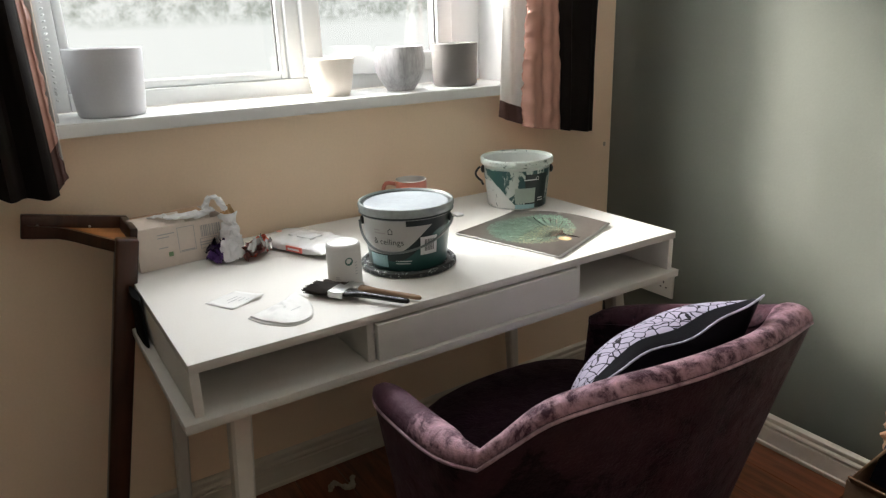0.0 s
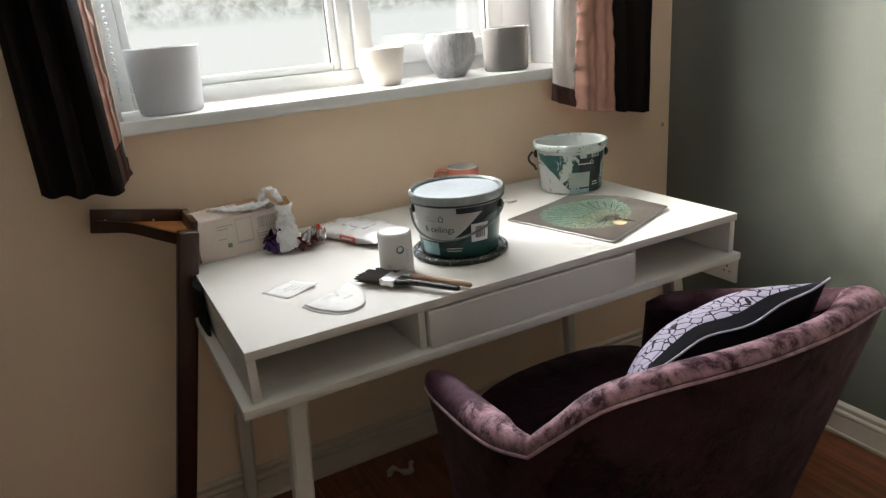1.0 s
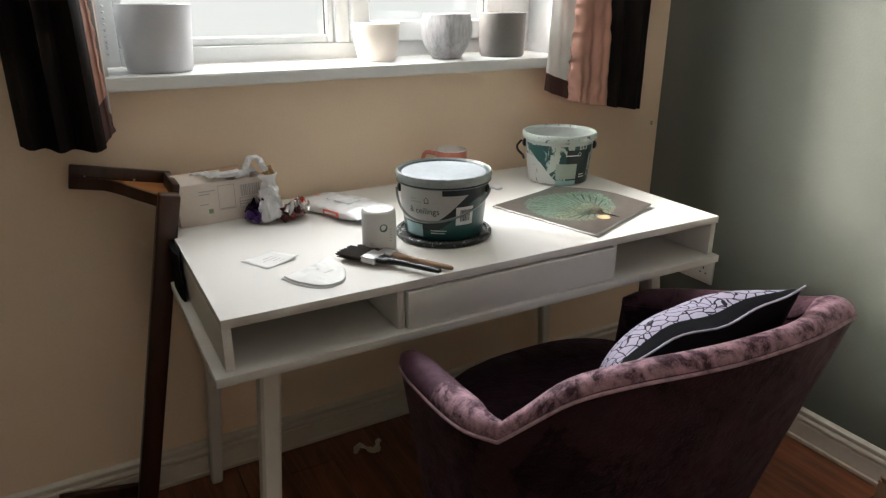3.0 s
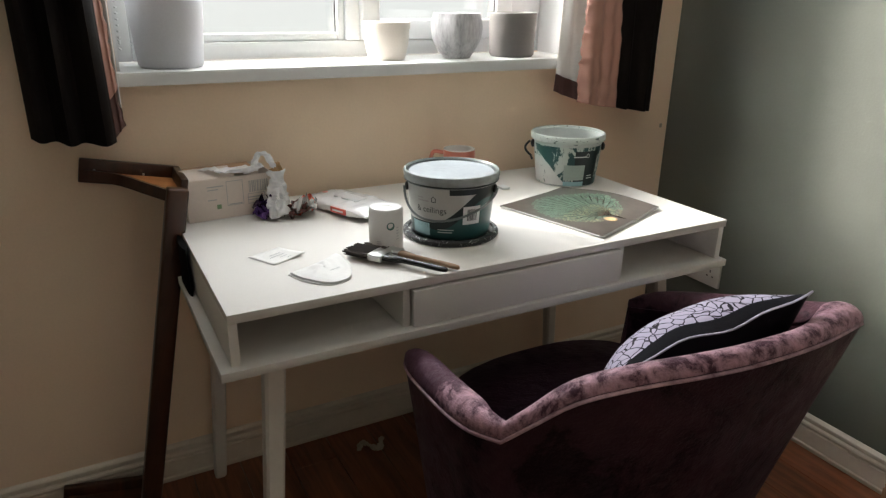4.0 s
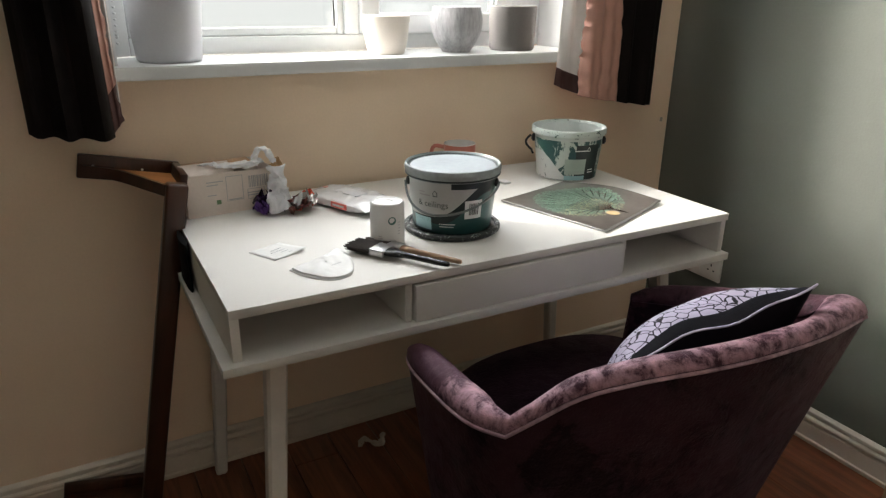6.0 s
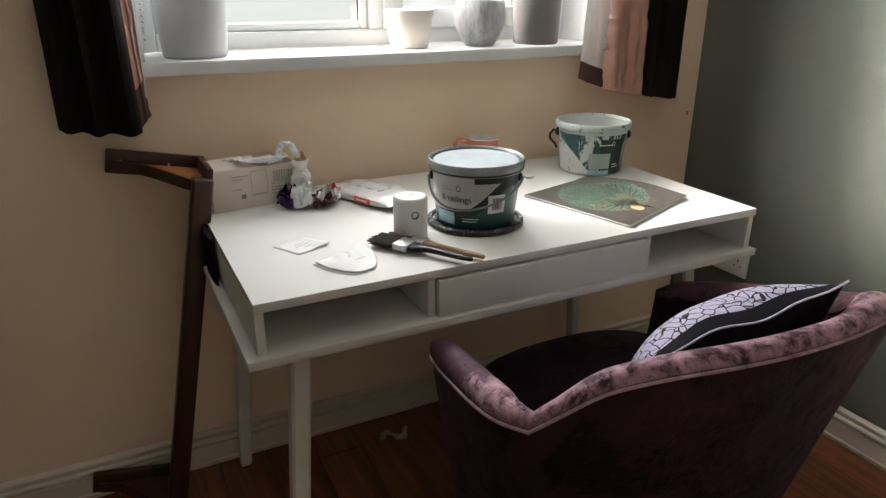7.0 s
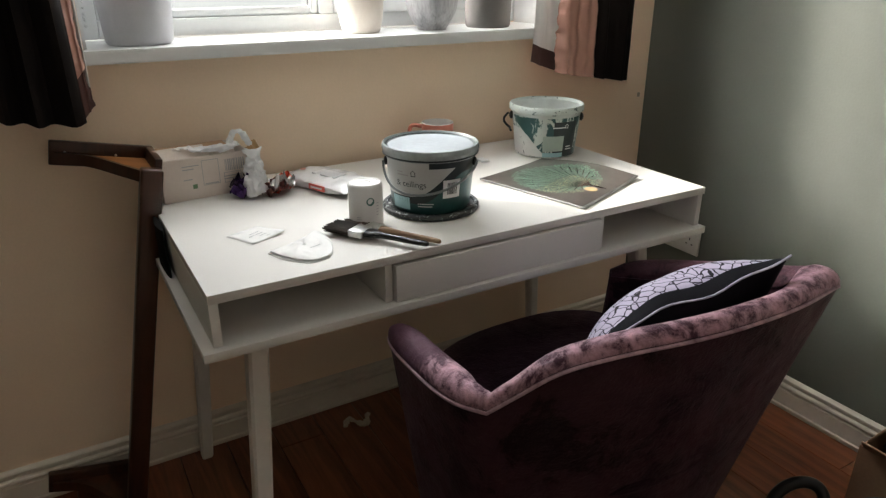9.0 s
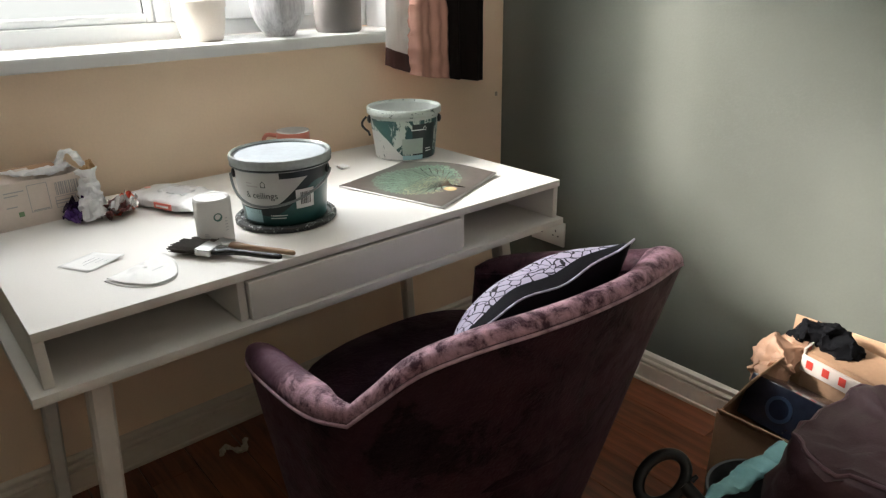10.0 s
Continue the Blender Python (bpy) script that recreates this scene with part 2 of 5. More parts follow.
wall = bmesh.new()
cuboid(RX0, WX0, 0, 0.32, 0, H, 0, wall)
cuboid(WX1, 0.0, 0, 0.32, 0, H, 0, wall)
cuboid(WX0, WX1, 0, 0.32, 0, WZ0, 0, wall)
cuboid(WX0, WX1, 0, 0.32, WZ1, H, 0, wall)
bmesh.ops.remove_doubles(wall, verts=wall.verts, dist=1e-5)
tagged(part("wall_north", wall, CREAM, smooth=False), "cream painted wall with the window opening", "wall", kind="structure")
tagged(part("wall_east", cuboid(0, 0.2, RY0, 0.32, 0, H, 0), GREEN, smooth=False), "sage green painted plaster wall", "wall", kind="structure")
# out of view; placed near and dark to cut bounced light on the left
tagged(part("wall_west_unseen", cuboid(RX0 - 0.2, RX0, RY0, 0.32, 0, H, 0), GREEN, smooth=False), "unseen sage green wall, set close to darken the left side", "wall", kind="structure")
# out of view; its distance and pale colour set how much light bounces back
tagged(part("wall_south_unseen", cuboid(RX0 - 0.2, 0.2, RY0 - 0.2, RY0, 0, H, 0), WHITEWALL, smooth=False), "unseen pale wall, placed to bounce window light back", "wall", kind="structure")
tagged(part("ceiling", cuboid(RX0 - 0.2, 0.2, RY0 - 0.2, 0.32, H, H + 0.15, 0), CEIL, smooth=False), "plain white painted ceiling", "ceiling", kind="structure")
floor = tagged(part("floor", cuboid(RX0 - 0.2, 0.2, RY0 - 0.2, 0.32, -0.1, -0.012, 0), GAP, smooth=False), "red-brown laminate plank floor", "floor", kind="structure")


def skirting(name, length, m):
    """Moulded board: profile (depth, height) pushed along its length."""
    prof = [(0, 0), (0.0165, 0), (0.018, 0.003), (0.018, 0.013), (0.0135, 0.016), (0.0135, 0.066), (0.009, 0.069), (0.009, 0.073), (0.016, 0.077), (0.018, 0.082), (0.016, 0.087),
            (0.009, 0.090), (0.009, 0.095), (0.012, 0.099), (0.012, 0.106), (0.007, 0.112), (0, 0.114)]
    bm = loft([[(x, -d, z * 0.92) for d, z in prof] for x in (0, length)])
    bm.transform(m)
    tagged(part(name, bm, GLOSS), "white moulded skirting board along the wall", "skirting board", kind="structure")


skirting("baseboard_north", -RX0, pose(RX0, -0.0005, 0))
skirting("baseboard_east", -RY0 - 0.0225, pose(-0.0005, -0.0225, 0, 0, 0, -90))


# ---- window ----
def window():
    w = thing("window_1", (0, 0, 0), "white plastic casement window with two panes", "window", kind="structure")
    y0, y1 = 0.20, 0.265
    f = bmesh.new()
    for x0, x1, z0, z1 in ((WX0, WX0 + 0.05, 1.07, WZ1), (WX1 - 0.12, WX1, 1.07, WZ1), (WX0 + 0.05, WX1 - 0.12, 1.07, 1.112), (WX0 + 0.05, WX1 - 0.12, WZ1 - 0.05, WZ1), (-1.06, -1.02, 1.112, WZ1 - 0.05)):
        cuboid(x0, x1, y0, y1, z0, z1, 0.004, f)
    part("window_frame", f, UPVC, w)
    for x0, x1, z0, wd, name in ((WX0 + 0.05, -1.06, 1.112, 0.022, "fixed_pane"), (-1.02, WX1 - 0.12, 1.112, 0.056, "casement")):
        s = bmesh.new()
        z1 = WZ1 - 0.05
        ys = y0 - (0.018 if wd > 0.05 else -0.012)
        for a, b, c, d in ((x0, x0 + wd, z0, z1), (x1 - wd, x1, z0, z1), (x0 + wd, x1 - wd, z0, z0 + wd), (x0 + wd, x1 - wd, z1 - wd, z1)):
            cuboid(a, b, ys, y0 + 0.04, c, d, 0.006, s, 3)
        sash = part("sash", s, UPVC, w)
        g = bmesh.new()
        for a, b, c, d in ((x1 - wd - 0.004, x1 - wd, z0 + wd, z1 - wd),):
            cuboid(a, b, ys + 0.012, y0 + 0.03, c, d, 0, g)
        part("gasket", g, plain("grey_rubber_gasket", (0.12, 0.12, 0.12), 0.7), sash)
        p = part("pane", cuboid(x0 + wd, x1 - wd, y0 + 0.025, y0 + 0.029, z0 + wd, z1 - wd, 0), PANE, w, "clear glass", smooth=False)
        p.visible_shadow = False


window()
sb = prism([(WX0 - 0.015, -0.045), (WX1 + 0.03, -0.045), (WX1 + 0.03, -0.0005), (WX1 - 0.001, -0.0005), (WX1 - 0.001, 0.199), (WX0 + 0.001, 0.199), (WX0 + 0.001, -0.0005), (WX0 - 0.015, -0.0005)], 1.0405, 1.069, bevel=0.003)
tagged(part("window_sill", sb, SILLW), "white painted window board", "window sill", kind="structure")
rv = bmesh.new()
cuboid(WX0, WX0 + 0.006, 0.001, 0.199, 1.069, WZ1 - 0.006, 0, rv)
cuboid(WX1 - 0.006, WX1, 0.001, 0.199, 1.069, WZ1 - 0.006, 0, rv)
cuboid(WX0, WX1, 0.001, 0.199, WZ1 - 0.006, WZ1, 0, rv)
tagged(part("trim_reveal", rv, SILLW, smooth=False), "white painted window reveal lining", "trim", kind="structure")


# ---- curtains ----
def curtain(name, label, bands, hang):
    """bands: (part name, material, plan points of the lower edge, plan points up high, hem band); z from the hem to the rail."""
    c = thing(name, hang, label, "curtain")
    for pname, mat, low, high, hem in bands:
        n = 26
        lo, hi = polyline(low, n), polyline(high, n)
        rows = []
        for k in range(121):
            t = (k / 120) ** 1.3
            row = []
            for c_, (a, b) in enumerate(zip(lo, hi)):
                p = a.lerp(Vector((b.x, b.y, 2.22)), t)
                p.y += 0.0035 * math.sin(p.x * 160 + 2.2 * t) * (1 - 0.5 * t) + 0.004 * noise.noise(Vector((p.x * 14, p.z * 7, 3)))
                if pname == "pink_stripe":
                    # puckered along the seam with the lining
                    near = math.exp(-c_ / 5.0)
                    p.y += 0.006 * noise.noise(Vector((p.x * 34, p.z * 30, 8))) + 0.012 * near * noise.noise(Vector((c_ * 0.12, p.z * 62, 2)))
                    p.x += 0.007 * near * noise.noise(Vector((1.5, p.z * 48, 6)))
                row.append(p - Vector(hang))
            rows.append(row)
        bm = loft(rows, closed=False)
        if hem:
            lim = hem
            bm.faces.index_update()
            cut = rows[0][0].z
            for f in bm.faces:
                f.material_index = 1 if rows[f.index // (n - 1)][0].z < cut + lim else 0
        ob = part(pname, bm, (mat, HEM), c)
        sol = ob.modifiers.new("cloth", "SOLIDIFY")
        sol.thickness = 0.0025
    return c


curtain("curtain", "dark brown and dusty pink striped curtain with white lining", (
    ("lining", LINING, [(-0.530, -0.055, 0.980), (-0.508, -0.068, 0.970), (-0.482, -0.060, 0.962), (-0.455, -0.078, 0.952)], [(-0.432, -0.03, 2.2), (-0.425, -0.05, 2.2), (-0.418, -0.04, 2.2), (-0.405, -0.06, 2.2)], 0.044),
    ("pink_stripe", PINKSATIN, [(-0.466, -0.088, 0.950), (-0.435, -0.104, 0.943), (-0.395, -0.088, 0.934), (-0.350, -0.092, 0.928), (-0.313, -0.085, 0.923)], [(-0.418, -0.08, 2.2), (-0.405, -0.10, 2.2), (-0.395, -0.07, 2.2), (-0.388, -0.08, 2.2), (-0.375, -0.08, 2.2)], 0),
    ("dark_stripe", DARKCLOTH, [(-0.3135, -0.085, 0.923), (-0.285, -0.098, 0.917), (-0.25, -0.075, 0.913), (-0.21, -0.095, 0.906), (-0.160, -0.07, 0.902)], [(-0.375, -0.08, 2.2), (-0.31, -0.10, 2.2), (-0.24, -0.06, 2.2), (-0.17, -0.1, 2.2), (-0.110, -0.05, 2.2)], 0),
), (-0.35, -0.08, 0.93))
curtain("curtain", "dark brown curtain with a pink edge and white lining", (
    ("lining", LINING, [(-1.692, -0.045, 1.0), (-1.684, -0.05, 0.99), (-1.676, -0.06, 0.975), (-1.67, -0.07, 0.963)], [(-1.70, -0.03, 2.2), (-1.692, -0.04, 2.2), (-1.680, -0.05, 2.2), (-1.670, -0.06, 2.2)], 0.035),
    ("pink_stripe", PINKSATIN, [(-1.671, -0.072, 0.963), (-1.677, -0.083, 0.957), (-1.682, -0.08, 0.950), (-1.690, -0.085, 0.942)], [(-1.703, -0.070, 2.2), (-1.705, -0.074, 2.2), (-1.708, -0.076, 2.2), (-1.712, -0.080, 2.2)], 0.075),
    ("dark_stripe", DARKCLOTH, [(-1.690, -0.086, 0.933), (-1.714, -0.112, 0.929), (-1.738, -0.082, 0.933), (-1.752, -0.078, 0.934), (-1.775, -0.118, 0.936), (-1.803, -0.082, 0.942), (-1.828, -0.112, 0.945), (-1.846, -0.07, 0.949)],
     [(-1.712, -0.081, 2.2), (-1.735, -0.13, 2.2), (-1.755, -0.07, 2.2), (-1.768, -0.07, 2.2), (-1.785, -0.13, 2.2), (-1.806, -0.07, 2.2), (-1.828, -0.12, 2.2), (-1.846, -0.06, 2.2)], 0),
), (-1.77, -0.09, 0.94))
rod = thing("curtain_rail", (-1.05, -0.09, 2.25), "white curtain rail above the window", "curtain rail")
part("rail", sweep([(-1.15, 0, 0), (1.0, 0, 0)], 0.012), UPVC, rod)
for bx in (-0.75, 0.0, 0.75):
    part("bracket", cuboid(bx - 0.012, bx + 0.012, 0, 0.089, -0.012, 0.012), UPVC, rod)


# ---- desk ----
def desk():
    d = thing("desk", (-1.022, -0.334, 0), "white writing desk with two open compartments and a middle drawer", "desk")
    ox, oy = -1.022, -0.334

    def b(name, x0, x1, y0, y1, z0, z1, mat=MELA, bev=0.0015):
        return part(name, cuboid(x0 - ox, x1 - ox, y0 - oy, y1 - oy, z0, z1, bev), mat, d)
    b("desktop", -1.597, -0.447, -0.648, -0.02, 0.733, 0.750)
    b("bottom_board", -1.617, -0.441, -0.660, -0.02, 0.637, 0.654)
    b("side_panel", -1.597, -1.581, -0.645, -0.025, 0.6543, 0.7327)
    b("side_panel", -0.466, -0.450, -0.645, -0.025, 0.6543, 0.7327)
    b("divider", -1.283, -1.268, -0.640, -0.045, 0.6543, 0.7327)
    b("divider", -0.769, -0.754, -0.640, -0.045, 0.6543, 0.7327)
    b("back_panel", -1.5805, -0.4665, -0.042, -0.028, 0.6543, 0.7327)
    dr = part("drawer", cuboid(-1.266 - ox, -0.771 - ox, -0.652 - oy, -0.634 - oy, 0.6555, 0.7285, 0.0015), MELA, d, "plain white drawer front")
    box = bmesh.new()
    cuboid(-1.258 - ox, -0.780 - ox, -0.6335 - oy, -0.10 - oy, 0.6585, 0.665, 0, box)
    for x0, x1 in ((-1.258, -1.246), (-0.792, -0.780)):
        cuboid(x0 - ox, x1 - ox, -0.6335 - oy, -0.10 - oy, 0.665, 0.715, 0, box)
    part("drawer_box", box, MELA, dr, smooth=False)
    for tx, ty, fx, fy in ((-1.517, -0.600, -1.574, -0.655), (-1.517, -0.085, -1.560, -0.050), (-0.605, -0.600, -0.555, -0.655), (-0.52, -0.085, -0.465, -0.050)):
        rings = []
        for k, (h, w) in enumerate(((0.637, 0.0185), (0.60, 0.0185), (0.02, 0.0150), (0.004, 0.0143), (0.0, 0.012))):
            t = 1 - h / 0.637
            cx, cy = tx + (fx - tx) * t - ox, ty + (fy - ty) * t - oy
            c = w * 0.28
            rings.append([(cx + a * w + (c if a < 0 else -c) * e, cy + bb * w + (c if bb < 0 else -c) * (1 - e), h)
                          for a, bb, e in ((-1, -1, 0), (-1, -1, 1), (1, -1, 1), (1, -1, 0), (1, 1, 0), (1, 1, 1), (-1, 1, 1), (-1, 1, 0))])
        part("leg", loft(rings), LEGW, d, "tapered splayed leg")
    for px in (-0.49,):
        part("shelf_peg", lathe([(0, 0), (0.005, 0), (0.005, 0.006), (0, 0.006)], 12, loc=(px - ox, -0.60 - oy, 0.724)), plain("black_plastic_peg", (0.02, 0.02, 0.02), 0.4), d)
    return d


desk()


# ---- chair ----
def tub_chair():
    c = thing("tub_chair", (-0.98, -0.86, 0), "purple crushed velvet tub chair with piped edges before the desk", "chair")
    o = Vector((-0.98, -0.86, 0))
    # outer top edge, from one arm tip round the back to the other; the near arm meets the back in a sharp crease
    arm_edge = [(-0.381, 0.188, 0.615), (-0.388, 0.09, 0.622), (-0.392, -0.02, 0.630), (-0.386, -0.085, 0.636), (-0.366, -0.137, 0.644)]
    back_edge = [(-0.366, -0.137, 0.644), (-0.33, -0.165, 0.680), (-0.28, -0.193, 0.716), (-0.2, -0.226, 0.736), (-0.1, -0.250, 0.740), (0.0, -0.262, 0.740), (0.15, -0.255, 0.732), (0.31, -0.222, 0.716)]
    far_edge = [(0.31, -0.222, 0.716), (0.405, -0.172, 0.676), (0.440, -0.10, 0.650), (0.415, -0.02, 0.632), (0.345, 0.10, 0.612), (0.262, 0.195, 0.600), (0.215, 0.232, 0.592)]
    path = polyline(arm_edge, 18) + polyline(back_edge, 36)[1:] + polyline(far_edge, 21)[1:]
    rings, roll, pipe = [], [], []
    n = len(path)
    for i, p in enumerate(path):
        d = (path[min(n - 1, i + 1)] - path[max(0, i - 1)])
        d.z = 0
        d.normalize()
        out = Vector((d.y, -d.x, 0))
        if out.dot(Vector((p.x, p.y + 0.05, 0))) < 0:
            out = -out
        end = min(i, n - 1 - i)
        pin = 1.0 if end > 4 else (0.35, 0.68, 0.85, 0.94, 0.985)[end]
        arm = 1 - smoothstep(12, 19, i) if i < n / 2 else 1 - smoothstep(14, 27, end)
        w = (0.0160 + 0.009 * smoothstep(0.10, 0.34, p.x) + 0.009 * arm * (p.x < 0) + 0.008 * arm * (p.x > 0)) * pin
        notch = math.exp(-((p.x + 0.365) ** 2 + (p.y + 0.137) ** 2) / 0.0030)
        w *= 1 - 0.45 * notch
        mid = p - out * (w / max(pin, 0.3) + 0.002)
        top = p.z
        low = Vector((p.x * 0.62 - (0.095 if p.x < -0.3 else 0.075), p.y * 0.62 - 0.005, 0.10))
        prof = []
        for h in (0.0, 0.2, 0.45, 0.7, 0.9, 1.0):
            q = low.lerp(Vector((p.x, p.y, top - 0.012)), h)
            prof.append(mid.lerp(q, pin) if h > 0.95 else q - out * (1 - pin) * 0.03)
        for a in range(0, 181, 30):
            prof.append(mid + out * w * 1.1 * math.cos(radians(a)) + Vector((0, 0, top - mid.z + (0.017 + 0.013 * arm) * pin * math.sin(radians(a)))))
        q = mid - out * w * 1.0
        prof += [Vector((q.x, q.y, top - 0.05)), Vector((q.x * 0.95, q.y * 0.95, 0.47)), Vector((q.x * 0.85, q.y * 0.85, 0.34)), Vector((low.x * 0.9 - 0.007, low.y * 0.9, 0.10))]
        rings.append(prof)
        roll.append([mid + out * (w * 1.1 + 0.002) * math.cos(radians(a)) + Vector((0, 0, top - mid.z + ((0.019 if math.sin(radians(a)) > 0 else 0.005) + (0.013 if math.sin(radians(a)) > 0 else 0.004) * arm) * pin * math.sin(radians(a)))) for a in range(0, 360, 18)])
        pipe.append(p + out * 0.0022 * pin - out * (1 - pin) * 0.03 + Vector((0, 0, -0.0050)))
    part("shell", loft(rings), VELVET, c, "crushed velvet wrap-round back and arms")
    part("top_roll", loft(roll[:57]), VELVET_LIT, c, "padded roll along the top, window light put into its paler pink")
    # far end of the roll takes the dark velvet to paint the desk's shade
    part("arm_roll", loft(roll[56:]), VELVET, c, "padded far arm, desk shade put into its darker velvet")
    part("piping", sweep(pipe, 0.0030, 8), PIPING, c, "paler velvet piping along the top edge")
    seat = bmesh.new()
    out = []
    for k, (h, s) in enumerate(((0.37, 0.62), (0.38, 0.74), (0.41, 0.88), (0.445, 0.95), (0.470, 0.94), (0.484, 0.88), (0.490, 0.6), (0.493, 0.25))):
        ring = []
        for j in range(40):
            a = 2 * math.pi * j / 40
            x, y = math.cos(a), math.sin(a)
            r = (abs(x) ** 2.8 + abs(y) ** 2.8) ** (-1 / 2.8)
            ring.append((-0.012 + 0.292 * s * r * x, 0.05 + 0.285 * s * r * y, h))
        out.append(ring)
    loft(out, bm=seat)
    part("seat_cushion", seat, VELVET_SHADED, c, "purple velvet seat with shade put into its dark colour")
    part("underframe", lathe([(0, 0.09), (0.15, 0.09), (0.155, 0.11), (0.0, 0.11)], 40, loc=(-0.07, 0, 0)), VELVET_SHADED, c)
    for sx in (-1, 1):
        for sy in (-1, 1):
            part("leg", sweep([(sx * 0.10 - 0.07, sy * 0.08, 0.095), (sx * 0.14 - 0.07, sy * 0.11, 0.0)], [0.018, 0.011], 12), MAHOG, c)
    c.rotation_euler[2] = radians(CHAIR_TURN)
    c.location = CHAIR_LOC
    return c


CHAIR_TURN, CHAIR_LOC = 0.0, (-0.93, -0.86, 0)
PIPING = velvet("pale_velvet_piping", (0.20, 0.11, 0.14), (0.50, 0.33, 0.38), 30.0)
tub_chair()


# ---- plant pots on the sill ----
def pot(x, y, r0, r1, h, mat, label, belly=0.0, rim=0.0):
    p = thing("plant_pot", (x, y, 1.0693), label, "plant pot", "empty pots on the window sill")
    prof = [(0, 0.0), (r0 * 0.93, 0.0), (r0, 0.006)]
    for k in range(1, 9):
        t = k / 9
        prof.append((r0 + (r1 - r0) * t + belly * math.sin(math.pi * t) ** 0.8, 0.006 + (h - 0.012) * t))
    prof += [(r1 + rim, h - 0.014 * bool(rim) - 0.004), (r1 + rim, h - 0.002), (r1 + rim - 0.002, h), (r1 - 0.003, h)]
    part("body", lathe(prof, 56), mat, p)
    part("inside", lathe([(r1 - 0.003, h), (r1 - 0.007, h - 0.004), (r0 * 0.85, 0.02), (0, 0.018)], 56), mat, p)
    return p


pot(-1.543, 0.070, 0.072, 0.083, 0.148, plain("pale_grey_glaze", (0.50, 0.50, 0.52), 0.45, 0.05, 8, 200, 0.1), "wide pale grey ceramic plant pot on the sill")
pot(-0.990, 0.085, 0.050, 0.060, 0.098, plain("cream_glaze", (0.72, 0.66, 0.59), 0.35, 0.05, 8, 200, 0.1), "small cream ceramic plant pot with a flared rim", 0.004, 0.004)
pot(-0.783, 0.070, 0.042, 0.066, 0.120, plain("streaked_grey_glaze", (0.42, 0.42, 0.43), 0.5, 0.45, 30, 160, 0.3, stretch=(1, 1, 0.25)), "rounded grey ceramic pot with streaked glaze", 0.016)
pot(-0.596, 0.070, 0.065, 0.069, 0.122, plain("taupe_glaze", (0.13, 0.12, 0.112), 0.5, 0.08, 8, 200, 0.15), "straight dark taupe plant pot on the sill")


# ---- paint tubs ----
def strip(radius, s0, s1, low, high, n=24, bm=None):
    """A printed patch round a tub: between two heights that follow the angle; radius(z)."""
    own = bm or bmesh.new()
    rows = []
    for i in range(n + 1):
        a = s0 + (s1 - s0) * i / n
        zl, zh = (low(a) if callable(low) else low), (high(a) if callable(high) else high)
        row = []
        for k in range(5):
            z = zl + (zh - zl) * k / 4
            r = radius(z)
            row.append(own.verts.new((r * math.cos(radians(a)), r * math.sin(radians(a)), z)))
        rows.append(row)
    for a, b in zip(rows, rows[1:]):
        for k in range(4):
            own.faces.new((a[k], b[k], b[k + 1], a[k + 1]))
    return own


def lettering(text, size):
    cu = bpy.data.curves.new("letters", "FONT")
    cu.body, cu.size, cu.resolution_u = text, size, 3
    ob = bpy.data.objects.new("letters", cu)
    me = bpy.data.meshes.new_from_object(ob)
    bm = bmesh.new()
    bm.from_mesh(me)
    bpy.data.objects.remove(ob)
    bpy.data.curves.remove(cu)
    bpy.data.meshes.remove(me)
    bmesh.ops.subdivide_edges(bm, edges=[e for e in bm.edges if e.calc_length() > size * 0.2], cuts=2)
    return bm


def wrap(bm, radius, s0, z0):
    for v in bm.verts:
        z = z0 + v.co.y
        r = radius(z)
        a = radians(s0) + v.co.x / r
        v.co = (r * math.cos(a), r * math.sin(a), z)
    return bm


TUBDARK = plain("dark_teal_printed_plastic", (0.020, 0.085, 0.08), 0.3, 0.15, 9, 200, 0.05)
SWOOSH = plain("black_green_printed_band", (0.010, 0.022, 0.022), 0.3, 0.15, 9, 200, 0.05)
TUBLIGHT = plain("pale_grey_printed_label", (0.50, 0.50, 0.48), 0.35, 0.05, 9, 200, 0.05)
LABELWHITE = plain("white_label_print", (0.72, 0.73, 0.72), 0.4, 0.04, 9, 200, 0.04)
AQUA = plain("pale_aqua_print", (0.30, 0.50, 0.53), 0.4, 0.06, 9, 200, 0.04)
INK = plain("dark_print_ink", (0.03, 0.03, 0.032), 0.5, 0.1)
GREYINK = plain("grey_print_ink", (0.40, 0.38, 0.37), 0.5, 0.1)
TUBWHITE = plain("white_tub_plastic", (0.55, 0.58, 0.56), 0.35, 0.08, 9, 120, 0.06)
LIDGREY = plain("frosted_grey_lid", (0.19, 0.215, 0.23), 0.45, 0.16, 14, 90, 0.1)
LIDRIM = plain("grey_green_lid_rim", (0.31, 0.34, 0.335), 0.25, 0.2, 14, 90, 0.1)
BLACKPL = plain("black_plastic", (0.012, 0.013, 0.013), 0.35, 0.2, 10, 120, 0.08)


def smeared(name, under, paint, cover, scale=(18, 18, 7), rough=0.4):
    """Print or plastic with dried paint dragged over it."""
    m, nt, b = graph(name)
    v = coords(nt, scale)
    n = node(nt, "ShaderNodeTexNoise", Scale=1.6, Detail=7.0, Roughness=0.7, Distortion=0.6)
    nt.links.new(v, n.inputs["Vector"])
    nt.links.new(ramp(nt, n.outputs["Fac"], [(cover - 0.015, under), (cover + 0.015, paint)]), b.inputs["Base Color"])
    b.inputs["Roughness"].default_value = rough
    bump(nt, b, n.outputs["Fac"], 0.35, 0.003)
    return m


